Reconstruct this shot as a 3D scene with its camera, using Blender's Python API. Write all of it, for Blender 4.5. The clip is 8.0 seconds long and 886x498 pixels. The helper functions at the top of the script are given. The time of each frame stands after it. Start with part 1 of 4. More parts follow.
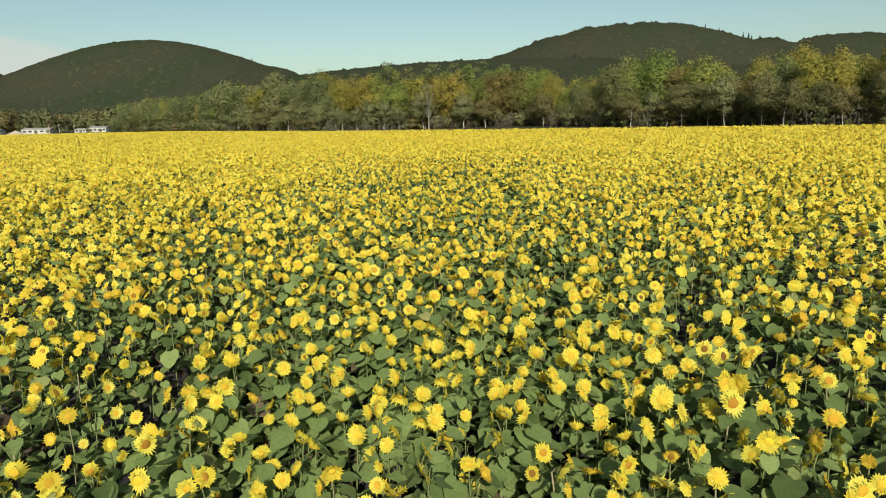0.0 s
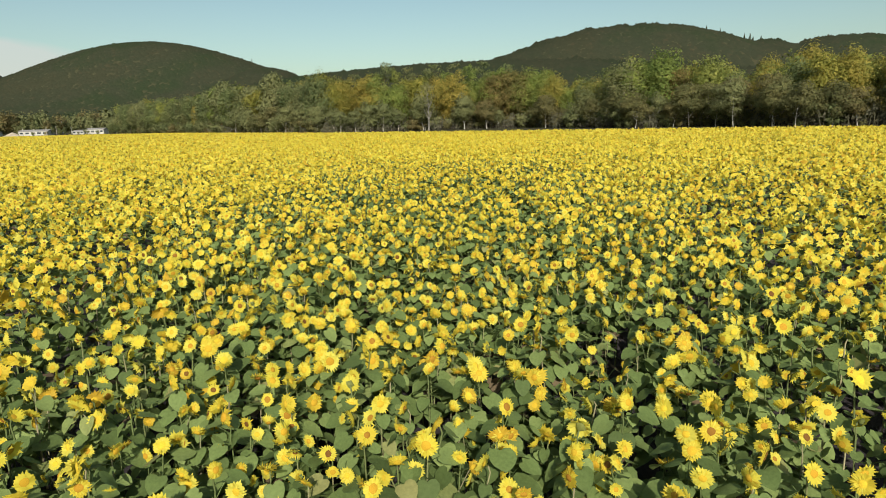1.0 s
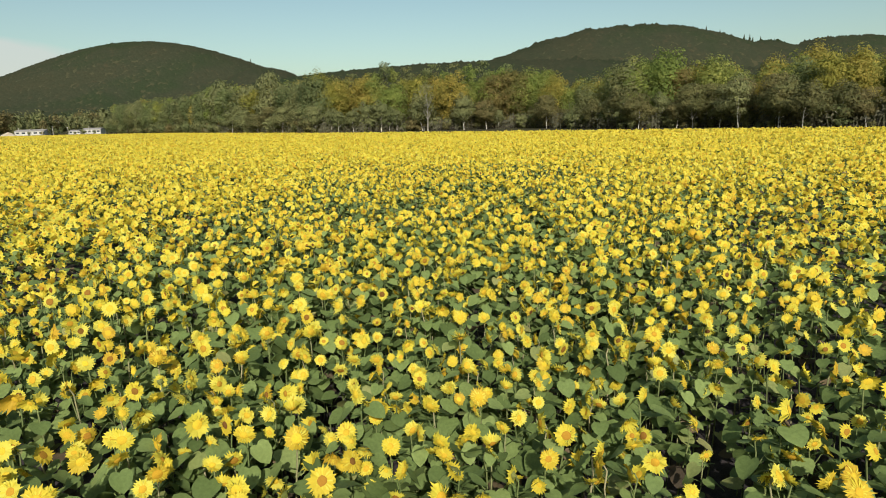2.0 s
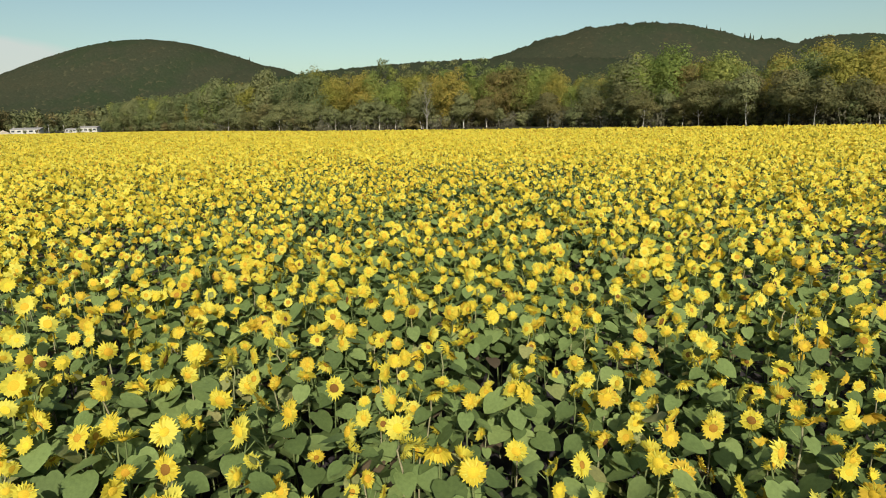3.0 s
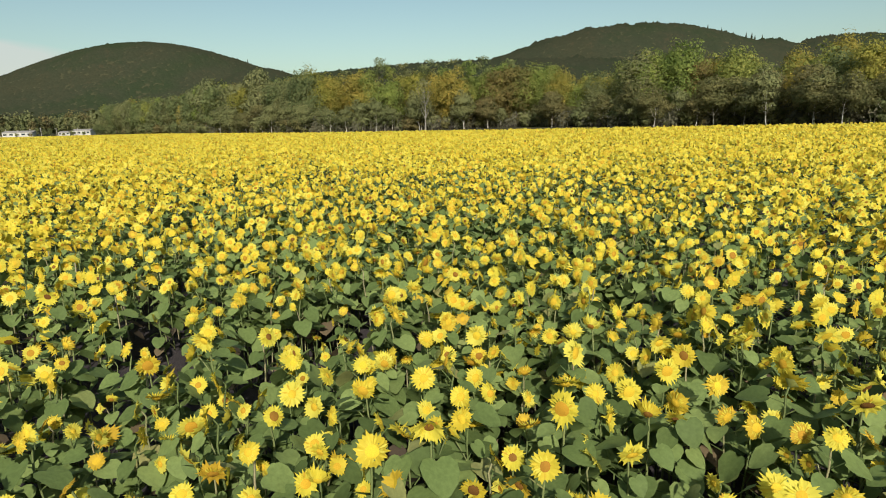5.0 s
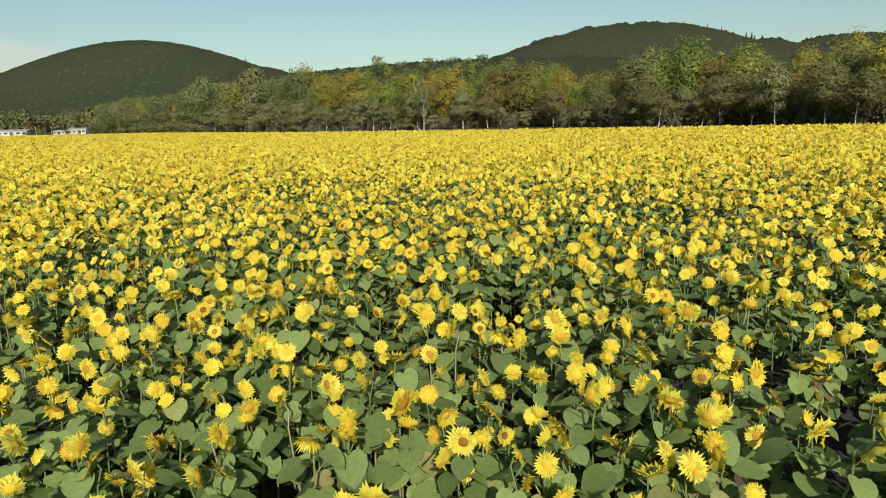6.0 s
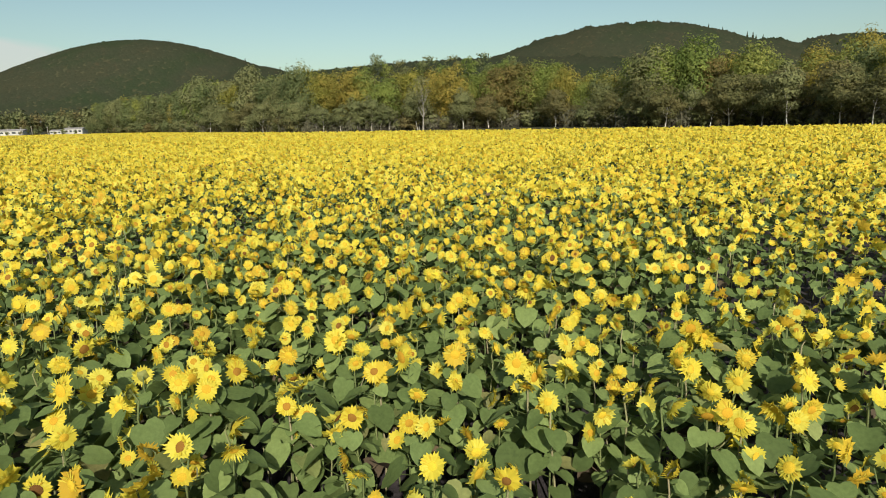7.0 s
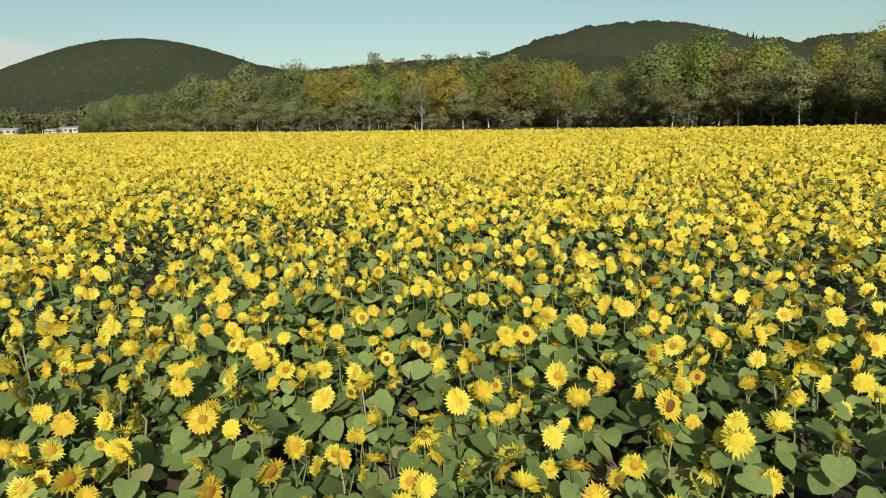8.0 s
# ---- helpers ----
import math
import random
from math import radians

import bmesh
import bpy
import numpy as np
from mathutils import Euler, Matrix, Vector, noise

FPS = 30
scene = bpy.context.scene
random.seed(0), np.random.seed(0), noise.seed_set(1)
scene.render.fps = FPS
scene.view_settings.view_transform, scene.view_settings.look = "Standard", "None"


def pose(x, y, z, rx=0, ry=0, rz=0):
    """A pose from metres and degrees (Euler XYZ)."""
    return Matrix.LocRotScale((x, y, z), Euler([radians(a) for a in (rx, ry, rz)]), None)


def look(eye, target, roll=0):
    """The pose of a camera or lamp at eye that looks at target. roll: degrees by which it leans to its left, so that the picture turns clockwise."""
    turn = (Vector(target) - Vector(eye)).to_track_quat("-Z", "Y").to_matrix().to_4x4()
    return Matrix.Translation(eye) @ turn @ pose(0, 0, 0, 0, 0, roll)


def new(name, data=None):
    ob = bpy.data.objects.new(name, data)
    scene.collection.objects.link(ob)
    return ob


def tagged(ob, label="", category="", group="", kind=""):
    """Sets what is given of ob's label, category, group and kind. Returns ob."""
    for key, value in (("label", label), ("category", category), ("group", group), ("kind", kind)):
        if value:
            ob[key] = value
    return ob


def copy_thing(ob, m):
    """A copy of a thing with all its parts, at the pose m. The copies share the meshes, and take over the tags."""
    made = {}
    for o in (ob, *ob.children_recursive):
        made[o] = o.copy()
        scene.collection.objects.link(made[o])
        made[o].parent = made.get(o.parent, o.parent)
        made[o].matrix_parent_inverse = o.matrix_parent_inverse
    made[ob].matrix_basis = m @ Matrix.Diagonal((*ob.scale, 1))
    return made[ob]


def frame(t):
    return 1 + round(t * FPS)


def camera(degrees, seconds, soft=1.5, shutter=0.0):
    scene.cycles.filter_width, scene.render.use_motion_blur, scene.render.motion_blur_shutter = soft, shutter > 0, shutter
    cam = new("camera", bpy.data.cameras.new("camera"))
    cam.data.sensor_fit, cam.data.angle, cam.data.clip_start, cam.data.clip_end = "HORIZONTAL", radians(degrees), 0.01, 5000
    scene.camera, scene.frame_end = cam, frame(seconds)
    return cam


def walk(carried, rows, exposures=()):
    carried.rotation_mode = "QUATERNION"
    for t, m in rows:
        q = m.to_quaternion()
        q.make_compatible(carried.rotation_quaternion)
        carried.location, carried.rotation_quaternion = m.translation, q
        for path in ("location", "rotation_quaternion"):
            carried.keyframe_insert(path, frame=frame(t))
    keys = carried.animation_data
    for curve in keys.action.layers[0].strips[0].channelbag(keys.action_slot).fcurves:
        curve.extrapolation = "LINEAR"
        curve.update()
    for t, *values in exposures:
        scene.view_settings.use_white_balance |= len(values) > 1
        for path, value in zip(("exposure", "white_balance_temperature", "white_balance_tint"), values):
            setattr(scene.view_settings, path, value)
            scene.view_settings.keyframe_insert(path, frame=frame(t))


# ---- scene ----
DEG = 73.00
ROWS = [
    (0.00, (0.000, 0.000, 5.349), (0.006, 97.732, -15.826), -1.48),
    (0.25, (0.015, 1.665, 5.312), (0.029, 99.422, -15.749), -1.49),
    (0.50, (0.028, 3.248, 5.279), (0.032, 101.022, -15.704), -1.50),
    (0.75, (0.037, 4.668, 5.252), (0.007, 102.448, -15.705), -1.51),
    (1.00, (0.041, 5.860, 5.236), (-0.017, 103.644, -15.700), -1.52),
    (1.25, (0.042, 6.873, 5.222), (-0.004, 104.670, -15.648), -1.51),
    (1.50, (0.043, 7.811, 5.203), (0.040, 105.624, -15.597), -1.49),
    (1.75, (0.045, 8.777, 5.169), (0.102, 106.594, -15.614), -1.45),
    (2.00, (0.052, 9.846, 5.113), (0.170, 107.649, -15.732), -1.41),
    (2.25, (0.062, 11.023, 5.038), (0.234, 108.805, -15.909), -1.36),
    (2.50, (0.075, 12.307, 4.947), (0.286, 110.068, -16.094), -1.33),
    (2.75, (0.091, 13.696, 4.845), (0.317, 111.449, -16.234), -1.33),
    (3.00, (0.108, 15.183, 4.735), (0.322, 112.947, -16.290), -1.37),
    (3.25, (0.129, 16.736, 4.625), (0.327, 114.518, -16.322), -1.42),
    (3.50, (0.155, 18.312, 4.522), (0.366, 116.095, -16.416), -1.42),
    (3.75, (0.187, 19.865, 4.436), (0.429, 117.639, -16.545), -1.39),
    (4.00, (0.226, 21.366, 4.372), (0.483, 119.135, -16.633), -1.38),
    (4.25, (0.267, 22.815, 4.329), (0.503, 120.594, -16.630), -1.42),
    (4.50, (0.306, 24.218, 4.306), (0.506, 122.015, -16.568), -1.49),
    (4.75, (0.340, 25.580, 4.301), (0.518, 123.393, -16.497), -1.56),
    (5.00, (0.366, 26.910, 4.310), (0.558, 124.731, -16.452), -1.60),
    (5.25, (0.387, 28.230, 4.327), (0.617, 126.050, -16.436), -1.61),
    (5.50, (0.404, 29.560, 4.347), (0.689, 127.374, -16.443), -1.59),
    (5.75, (0.421, 30.923, 4.363), (0.764, 128.728, -16.471), -1.56),
    (6.00, (0.440, 32.337, 4.369), (0.833, 130.131, -16.514), -1.51),
    (6.25, (0.463, 33.795, 4.367), (0.889, 131.580, -16.557), -1.46),
    (6.50, (0.489, 35.277, 4.362), (0.929, 133.059, -16.579), -1.44),
    (6.75, (0.519, 36.766, 4.358), (0.951, 134.551, -16.566), -1.44),
    (7.00, (0.551, 38.260, 4.355), (0.969, 136.052, -16.538), -1.47),
    (7.25, (0.579, 39.773, 4.353), (1.002, 137.568, -16.523), -1.48),
    (7.50, (0.597, 41.314, 4.350), (1.056, 139.107, -16.538), -1.46),
    (7.75, (0.608, 42.880, 4.345), (1.124, 140.666, -16.578), -1.43),
    (8.00, (0.614, 44.458, 4.340), (1.200, 142.233, -16.628), -1.38),
]
cam = camera(DEG, 8.0, soft=1.0)
walk(cam, [(t, look(eye, aim, roll)) for t, eye, aim, roll in ROWS], exposures=[(0.0, 0.0)])

# ---------------------------------------------------------------- light
SUN_DIR = Vector((0.08, -0.83, 0.53)).normalized()
world = bpy.data.worlds.new("sky")
scene.world = world
world.use_nodes = True
wn, wl = world.node_tree.nodes, world.node_tree.links
sky = wn.new("ShaderNodeTexSky")
sky.sky_type, sky.sun_disc = "NISHITA", False
sky.sun_elevation = math.asin(SUN_DIR.z)
sky.sun_rotation = math.atan2(SUN_DIR.x, SUN_DIR.y) % (2 * math.pi)
sky.air_density, sky.dust_density, sky.ozone_density = 1.0, 1.6, 1.0
tint = wn.new("ShaderNodeMix")
tint.data_type, tint.blend_type = "RGBA", "MULTIPLY"
tint.inputs[0].default_value = 1.0
tint.inputs[7].default_value = (1.00, 1.05, 0.87, 1)
wl.new(sky.outputs[0], tint.inputs[6])


def sky_math(op, a, b=None):
    n = wn.new("ShaderNodeMath")
    n.operation = op
    for sock, v in zip(n.inputs, (a, b)):
        if v is None:
            continue
        if isinstance(v, bpy.types.NodeSocket):
            wl.new(v, sock)
        else:
            sock.default_value = v
    return n.outputs[0]


# a low bank of cream-coloured cloud low over one of the hills
where = wn.new("ShaderNodeTexCoord").outputs["Generated"]
split = wn.new("ShaderNodeSeparateXYZ")
wl.new(where, split.inputs[0])
bearing = sky_math("ARCTAN2", split.outputs[0], split.outputs[1])
da = sky_math("DIVIDE", sky_math("SUBTRACT", bearing, -0.66), 0.17)
de = sky_math("DIVIDE", sky_math("SUBTRACT", split.outputs[2], 0.085), 0.040)
near = sky_math("SUBTRACT", 1.0, sky_math("ADD", sky_math("MULTIPLY", da, da), sky_math("MULTIPLY", de, de)))
puffs = wn.new("ShaderNodeTexNoise")
puffs.inputs["Scale"].default_value, puffs.inputs["Detail"].default_value = 14.0, 6.0
squash = wn.new("ShaderNodeMapping")
squash.inputs["Scale"].default_value = (1, 1, 3.0)
wl.new(where, squash.inputs[0])
wl.new(squash.outputs[0], puffs.inputs["Vector"])
mask = sky_math("MULTIPLY", sky_math("MAXIMUM", near, 0.0), sky_math("MULTIPLY", puffs.outputs["Fac"], 3.2))
mask = sky_math("MINIMUM", mask, 0.7)
cloud = wn.new("ShaderNodeMix")
cloud.data_type = "RGBA"
cloud.inputs[7].default_value = (5.7, 5.9, 5.6, 1)
wl.new(mask, cloud.inputs[0])
wl.new(tint.outputs[2], cloud.inputs[6])
wl.new(cloud.outputs[2], wn["Background"].inputs[0])
wn["Background"].inputs[1].default_value = 0.115
sun = new("sun", bpy.data.lights.new("sun", "SUN"))
sun.data.energy, sun.data.angle, sun.data.color = 4.9, radians(0.6), (1.0, 0.94, 0.82)
sun.matrix_world = look(SUN_DIR * 60, (0, 0, 0))

# ---------------------------------------------------------------- materials


def shader(name):
    m = bpy.data.materials.new(name)
    m.use_nodes = True
    n, l = m.node_tree.nodes, m.node_tree.links
    return m, n, l, n["Principled BSDF"]


def ramp(n, stops):
    r = n.new("ShaderNodeValToRGB")
    while len(r.color_ramp.elements) < len(stops):
        r.color_ramp.elements.new(0.5)
    for e, (at, c) in zip(r.color_ramp.elements, stops):
        e.position, e.color = at, (*c, 1)
    return r


def mixed(n, l, kind, fac, a, b):
    x = n.new("ShaderNodeMix")
    x.data_type, x.blend_type = "RGBA", kind
    for sock, v in ((0, fac), (6, a), (7, b)):
        if isinstance(v, bpy.types.NodeSocket):
            l.new(v, x.inputs[sock])
        else:
            x.inputs[sock].default_value = v if sock == 0 else (*v, 1)
    return x.outputs[2]


def noisy(n, l, scale, detail=4, rough=0.6, world_space=False):
    t = n.new("ShaderNodeTexNoise")
    t.inputs["Scale"].default_value, t.inputs["Detail"].default_value, t.inputs["Roughness"].default_value = scale, detail, rough
    if world_space:
        l.new(n.new("ShaderNodeNewGeometry").outputs["Position"], t.inputs["Vector"])
    else:
        l.new(n.new("ShaderNodeTexCoord").outputs["Object"], t.inputs["Vector"])
    return t.outputs["Fac"]


def bumped(n, l, b, height, strength, dist):
    u = n.new("ShaderNodeBump")
    u.inputs["Strength"].default_value, u.inputs["Distance"].default_value = strength, dist
    l.new(height, u.inputs["Height"])
    l.new(u.outputs[0], b.inputs["Normal"])


def leafy(name, stops, through_it, rough=0.6, grain=60.0, spec=0.3, patches=0.0, by_tree=False, wide=False):
    """Thin plant tissue: colour by island and a fine grain; some light passes through."""
    m, n, l, b = shader(name)
    geo = n.new("ShaderNodeNewGeometry")
    r = ramp(n, stops)
    l.new(geo.outputs["Random Per Island"], r.inputs[0])
    col = r.outputs[0]
    if grain:
        g = noisy(n, l, grain, 3)
        gr = ramp(n, ((0.3, (0.84, 0.84, 0.83)), (0.7, (1.12, 1.11, 1.10))))
        l.new(g, gr.inputs[0])
        col = mixed(n, l, "MULTIPLY", 1.0, col, gr.outputs[0])
    if patches:
        p = noisy(n, l, patches, 3, 0.6, True)
        pr = ramp(n, ((0.35, (0.72, 0.76, 0.72)), (0.65, (1.28, 1.18, 1.15))) if not wide else ((0.36, (0.82, 0.98, 0.84)), (0.5, (1.0, 1.0, 1.0)), (0.64, (1.09, 1.02, 1.0))))
        l.new(p, pr.inputs[0])
        col = mixed(n, l, "MULTIPLY", 1.0, col, pr.outputs[0])
    if by_tree:
        tr = ramp(n, ((0.0, (0.82, 0.88, 0.85)), (0.35, (0.96, 1.02, 0.95)), (0.65, (1.04, 1.0, 1.0)), (1.0, (1.22, 1.10, 1.08))))
        l.new(n.new("ShaderNodeObjectInfo").outputs["Random"], tr.inputs[0])
        col = mixed(n, l, "MULTIPLY", 1.0, col, tr.outputs[0])
    l.new(col, b.inputs["Base Color"])
    b.inputs["Roughness"].default_value = rough
    b.inputs["Specular IOR Level"].default_value = spec
    t = n.new("ShaderNodeBsdfTranslucent")
    l.new(col, t.inputs["Color"])
    mix = n.new("ShaderNodeMixShader")
    mix.inputs[0].default_value = through_it
    l.new(b.outputs[0], mix.inputs[1])
    l.new(t.outputs[0], mix.inputs[2])
    l.new(mix.outputs[0], n["Material Output"].inputs["Surface"])
    return m


LEAF = leafy("sunflower_leaf", ((0.0, (0.086, 0.124, 0.040)), (0.5, (0.152, 0.211, 0.068)), (0.95, (0.218, 0.280, 0.093)), (1.0, (0.280, 0.268, 0.106))), 0.2, 0.65, 25, 0.14)
STEM = leafy("sunflower_stem", ((0.0, (0.11, 0.15, 0.05)), (0.75, (0.18, 0.21, 0.08)), (1.0, (0.34, 0.30, 0.18))), 0.0, 0.6, 40)
PETAL = leafy("sunflower_petal", ((0.0, (0.560, 0.352, 0.036)), (0.16, (0.635, 0.487, 0.046)), (0.5, (0.672, 0.572, 0.060)), (1.0, (0.685, 0.616, 0.100))), 0.32, 0.6, 0, 0.15)
DISC = leafy("sunflower_disc", ((0.0, (0.130, 0.060, 0.020)), (0.10, (0.330, 0.165, 0.024)), (0.25, (0.530, 0.310, 0.028)), (0.6, (0.600, 0.395, 0.034)), (1.0, (0.650, 0.470, 0.040))), 0.0, 0.85, 140, 0.1)
CALYX = leafy("sunflower_calyx", ((0.0, (0.150, 0.170, 0.044)), (1.0, (0.230, 0.240, 0.066))), 0.1, 0.6, 30)
DRY = leafy("dry_leaf", ((0.0, (0.060, 0.045, 0.030)), (1.0, (0.170, 0.125, 0.070))), 0.05, 0.8, 30)


def soil_material():
    m, n, l, b = shader("soil")
    r = ramp(n, ((0.3, (0.024, 0.019, 0.022)), (0.55, (0.046, 0.037, 0.040)), (0.8, (0.085, 0.068, 0.068))))
    h = noisy(n, l, 3.5, 8, 0.7, True)
    l.new(h, r.inputs[0])
    l.new(r.outputs[0], b.inputs["Base Color"])
    b.inputs["Roughness"].default_value = 0.95
    bumped(n, l, b, h, 0.8, 0.08)
    return m


def grass_material():
    m, n, l, b = shader("rough_grass")
    r = ramp(n, ((0.3, (0.036, 0.037, 0.020)), (0.55, (0.060, 0.056, 0.029)), (0.8, (0.095, 0.080, 0.044))))
    h = noisy(n, l, 0.35, 9, 0.7, True)
    l.new(h, r.inputs[0])
    l.new(r.outputs[0], b.inputs["Base Color"])
    b.inputs["Roughness"].default_value = 0.95
    b.inputs["Specular IOR Level"].default_value = 0.1
    bumped(n, l, b, noisy(n, l, 3.0, 6, 0.7, True), 0.7, 0.2)
    return m


def plain_material(name, colour, rough=0.8, scale=2.0, vary=0.3, metal=0.0, bump=0.02):
    m, n, l, b = shader(name)
    lo, hi = [c * (1 - vary) for c in colour], [min(1, c * (1 + vary * 0.6)) for c in colour]
    h = noisy(n, l, scale, 7, 0.65, True)
    r = ramp(n, ((0.3, lo), (0.7, hi)))
    l.new(h, r.inputs[0])
    l.new(r.outputs[0], b.inputs["Base Color"])
    b.inputs["Roughness"].default_value, b.inputs["Metallic"].default_value = rough, metal
    b.inputs["Specular IOR Level"].default_value = 0.1 if rough > 0.9 else 0.4
    bumped(n, l, b, noisy(n, l, scale * 6, 5, 0.6, True), 0.5, bump)
    return m


SOIL, GRASS = soil_material(), grass_material()
TRACK = plain_material("track_gravel", (0.13, 0.10, 0.068), 0.95, 0.8)
BARK = plain_material("brown_bark", (0.11, 0.085, 0.065), 0.9, 3.0, 0.5)
GREYBARK = plain_material("grey_bark", (0.27, 0.25, 0.22), 0.9, 2.0, 0.4)
BIRCH = plain_material("pale_bark", (0.60, 0.56, 0.50), 0.85, 2.0, 0.45)
GREEN = leafy("green_leaves", ((0.0, (0.208, 0.264, 0.076)), (0.5, (0.254, 0.312, 0.086)), (1.0, (0.330, 0.372, 0.106))), 0.5, 0.7, 0, 0.12, 0.25, True)
DULL = leafy("dull_leaves", ((0.0, (0.172, 0.206, 0.094)), (0.5, (0.210, 0.240, 0.108)), (1.0, (0.265, 0.284, 0.128))), 0.5, 0.7, 0, 0.12, 0.25, True)
YELLOW = leafy("yellowing_leaves", ((0.0, (0.262, 0.260, 0.066)), (0.5, (0.332, 0.312, 0.076)), (1.0, (0.430, 0.370, 0.094))), 0.5, 0.7, 0, 0.12, 0.25, True)
RUST = leafy("rusty_leaves", ((0.0, (0.165, 0.157, 0.062)), (0.5, (0.220, 0.194, 0.072)), (1.0, (0.290, 0.232, 0.090))), 0.5, 0.7, 0, 0.12, 0.25, True)
BROWNED = leafy("olive_leaves", ((0.0, (0.165, 0.162, 0.076)), (0.5, (0.206, 0.198, 0.090)), (1.0, (0.262, 0.242, 0.110))), 0.5, 0.7, 0, 0.12, 0.25, True)
WOODS = leafy("hill_woods", ((0.0, (0.036, 0.042, 0.026)), (0.5, (0.039, 0.045, 0.028)), (0.9, (0.043, 0.047, 0.029)), (1.0, (0.052, 0.049, 0.030))), 0.0, 0.95, 0, 0.0, 0.005, wide=True)
# scrub colour kept pale to lift the deep shade under the crowns
FILL_BRUSH = leafy("brushwood", ((0.0, (0.100, 0.098, 0.066)), (0.6, (0.142, 0.138, 0.090)), (1.0, (0.205, 0.196, 0.134))), 0.3, 0.9, 0, 0.05)
# dark colour that paints the shade at the wood's foot
FOOT_SHADE = leafy("bramble", ((0.0, (0.036, 0.032, 0.030)), (0.6, (0.056, 0.048, 0.042)), (1.0, (0.088, 0.080, 0.056))), 0.1, 0.9, 0, 0.05)
HAZEL = leafy("pale_olive_leaves", ((0.0, (0.156, 0.178, 0.084)), (0.5, (0.194, 0.216, 0.098)), (1.0, (0.248, 0.260, 0.118))), 0.3, 0.9, 0, 0.05, 0.02)
WHITE = plain_material("white_render", (0.52, 0.51, 0.48), 0.8, 0.3, 0.2)
ROOFING = plain_material("grey_roofing", (0.30, 0.28, 0.27), 0.7, 0.4, 0.25)
CONCRETE = plain_material("concrete", (0.42, 0.36, 0.28), 0.9, 0.3, 0.25)
POLE = plain_material("weathered_pole", (0.45, 0.42, 0.37), 0.8, 1.0, 0.3)
GLASS = plain_material("dark_glass", (0.04, 0.05, 0.06), 0.15, 0.5, 0.2)

# ---------------------------------------------------------------- mesh helpers


def mesh_of(name, verts, tris, mats, index=None, smooth=True):
    """A mesh from arrays of points and triangles."""
    verts, tris = np.asarray(verts, np.float32), np.asarray(tris, np.int32)
    me = bpy.data.meshes.new(name)
    me.vertices.add(len(verts))
    me.vertices.foreach_set("co", verts.ravel())
    me.loops.add(len(tris) * 3)
    me.loops.foreach_set("vertex_index", tris.ravel())
    me.polygons.add(len(tris))
    me.polygons.foreach_set("loop_start", np.arange(len(tris), dtype=np.int32) * 3)
    for m in mats:
        me.materials.append(m)
    if index is not None:
        me.polygons.foreach_set("material_index", np.asarray(index, np.int32))
    me.polygons.foreach_set("use_smooth", np.full(len(tris), smooth))
    me.update(calc_edges=True)
    me.validate()
    return me


def soft_normals(me, normals):
    """Shade small facets by the form that they make up together."""
    me.normals_split_custom_set_from_vertices(np.asarray(normals, float).tolist())


def part(name, bm, material, parent, label=""):
    me = bpy.data.meshes.new(name)
    bm.to_mesh(me)
    bm.free()
    me.materials.append(material)
    ob = new(name, me)
    ob.parent = parent
    return tagged(ob, label)


def box(bm, x0, y0, z0, x1, y1, z1, bevel=0.0):
    g = bmesh.ops.create_cube(bm, size=1, matrix=Matrix.Translation(((x0 + x1) / 2, (y0 + y1) / 2, (z0 + z1) / 2)) @ Matrix.Diagonal((x1 - x0, y1 - y0, z1 - z0, 1)))
    if bevel:
        bmesh.ops.bevel(bm, geom=list({e for v in g["verts"] for e in v.link_edges}), offset=bevel, segments=1, affect="EDGES")
    return bm


class Bits:
    """Points and triangles gathered piece by piece, each with a material slot."""

    def __init__(self):
        self.v, self.f, self.m, self.n = [], [], [], 0

    def add(self, v, f, slot):
        v = np.asarray(v, float).reshape(-1, 3)
        f = np.asarray(f, int).reshape(-1, 3)
        self.v.append(v)
        self.f.append(f + self.n)
        self.m.append(np.full(len(f), slot))
        self.n += len(v)

    def arrays(self):
        return np.concatenate(self.v), np.concatenate(self.f), np.concatenate(self.m)


def turn(axis, a):
    return np.array(Matrix.Rotation(a, 3, axis))


def tube(points, radii, sides):
    """A tapered tube along points."""
    points = [Vector(p) for p in points]
    v, f = [], []
    for i, (p, r) in enumerate(zip(points, radii)):
        d = (points[min(i + 1, len(points) - 1)] - points[max(i - 1, 0)]).normalized()
        a = d.orthogonal().normalized() if abs(d.z) < 0.9 else Vector((1, 0, 0)) - d * d.x
        a.normalize()
        b = d.cross(a)
        for k in range(sides):
            t = 2 * math.pi * k / sides
            v.append(p + r * (math.cos(t) * a + math.sin(t) * b))
        if i:
            o = (i - 1) * sides
            for k in range(sides):
                k2 = (k + 1) % sides
                f += [(o + k, o + k2, o + sides + k2), (o + k, o + sides + k2, o + sides + k)]
    return np.array(v), np.array(f)


# ---------------------------------------------------------------- lie of the land
EDGE = ((260, 30), (190, 80), (100, 134), (66, 166), (31, 194), (4, 214), (-40, 252), (-96, 324), (-190, 448), (-290, 512), (-450, 530))


def edge_y(x):
    """How far the flower field reaches at x."""
    xs, ys = zip(*EDGE[::-1])
    return np.interp(x, xs, ys)


HILLS = ((-868, 1875, 401, 250, 251), (-1875, 1875, 375, 250, 188), (-450, 1662, 137, 250, 149), (516, 1638, 415, 250, 228), (1196, 1812, 346, 250, 212), (81, 1000, 459, 250, 89), (894, 1875, 380, 250, 211), (-1432, 1875, 100, 250, 217))


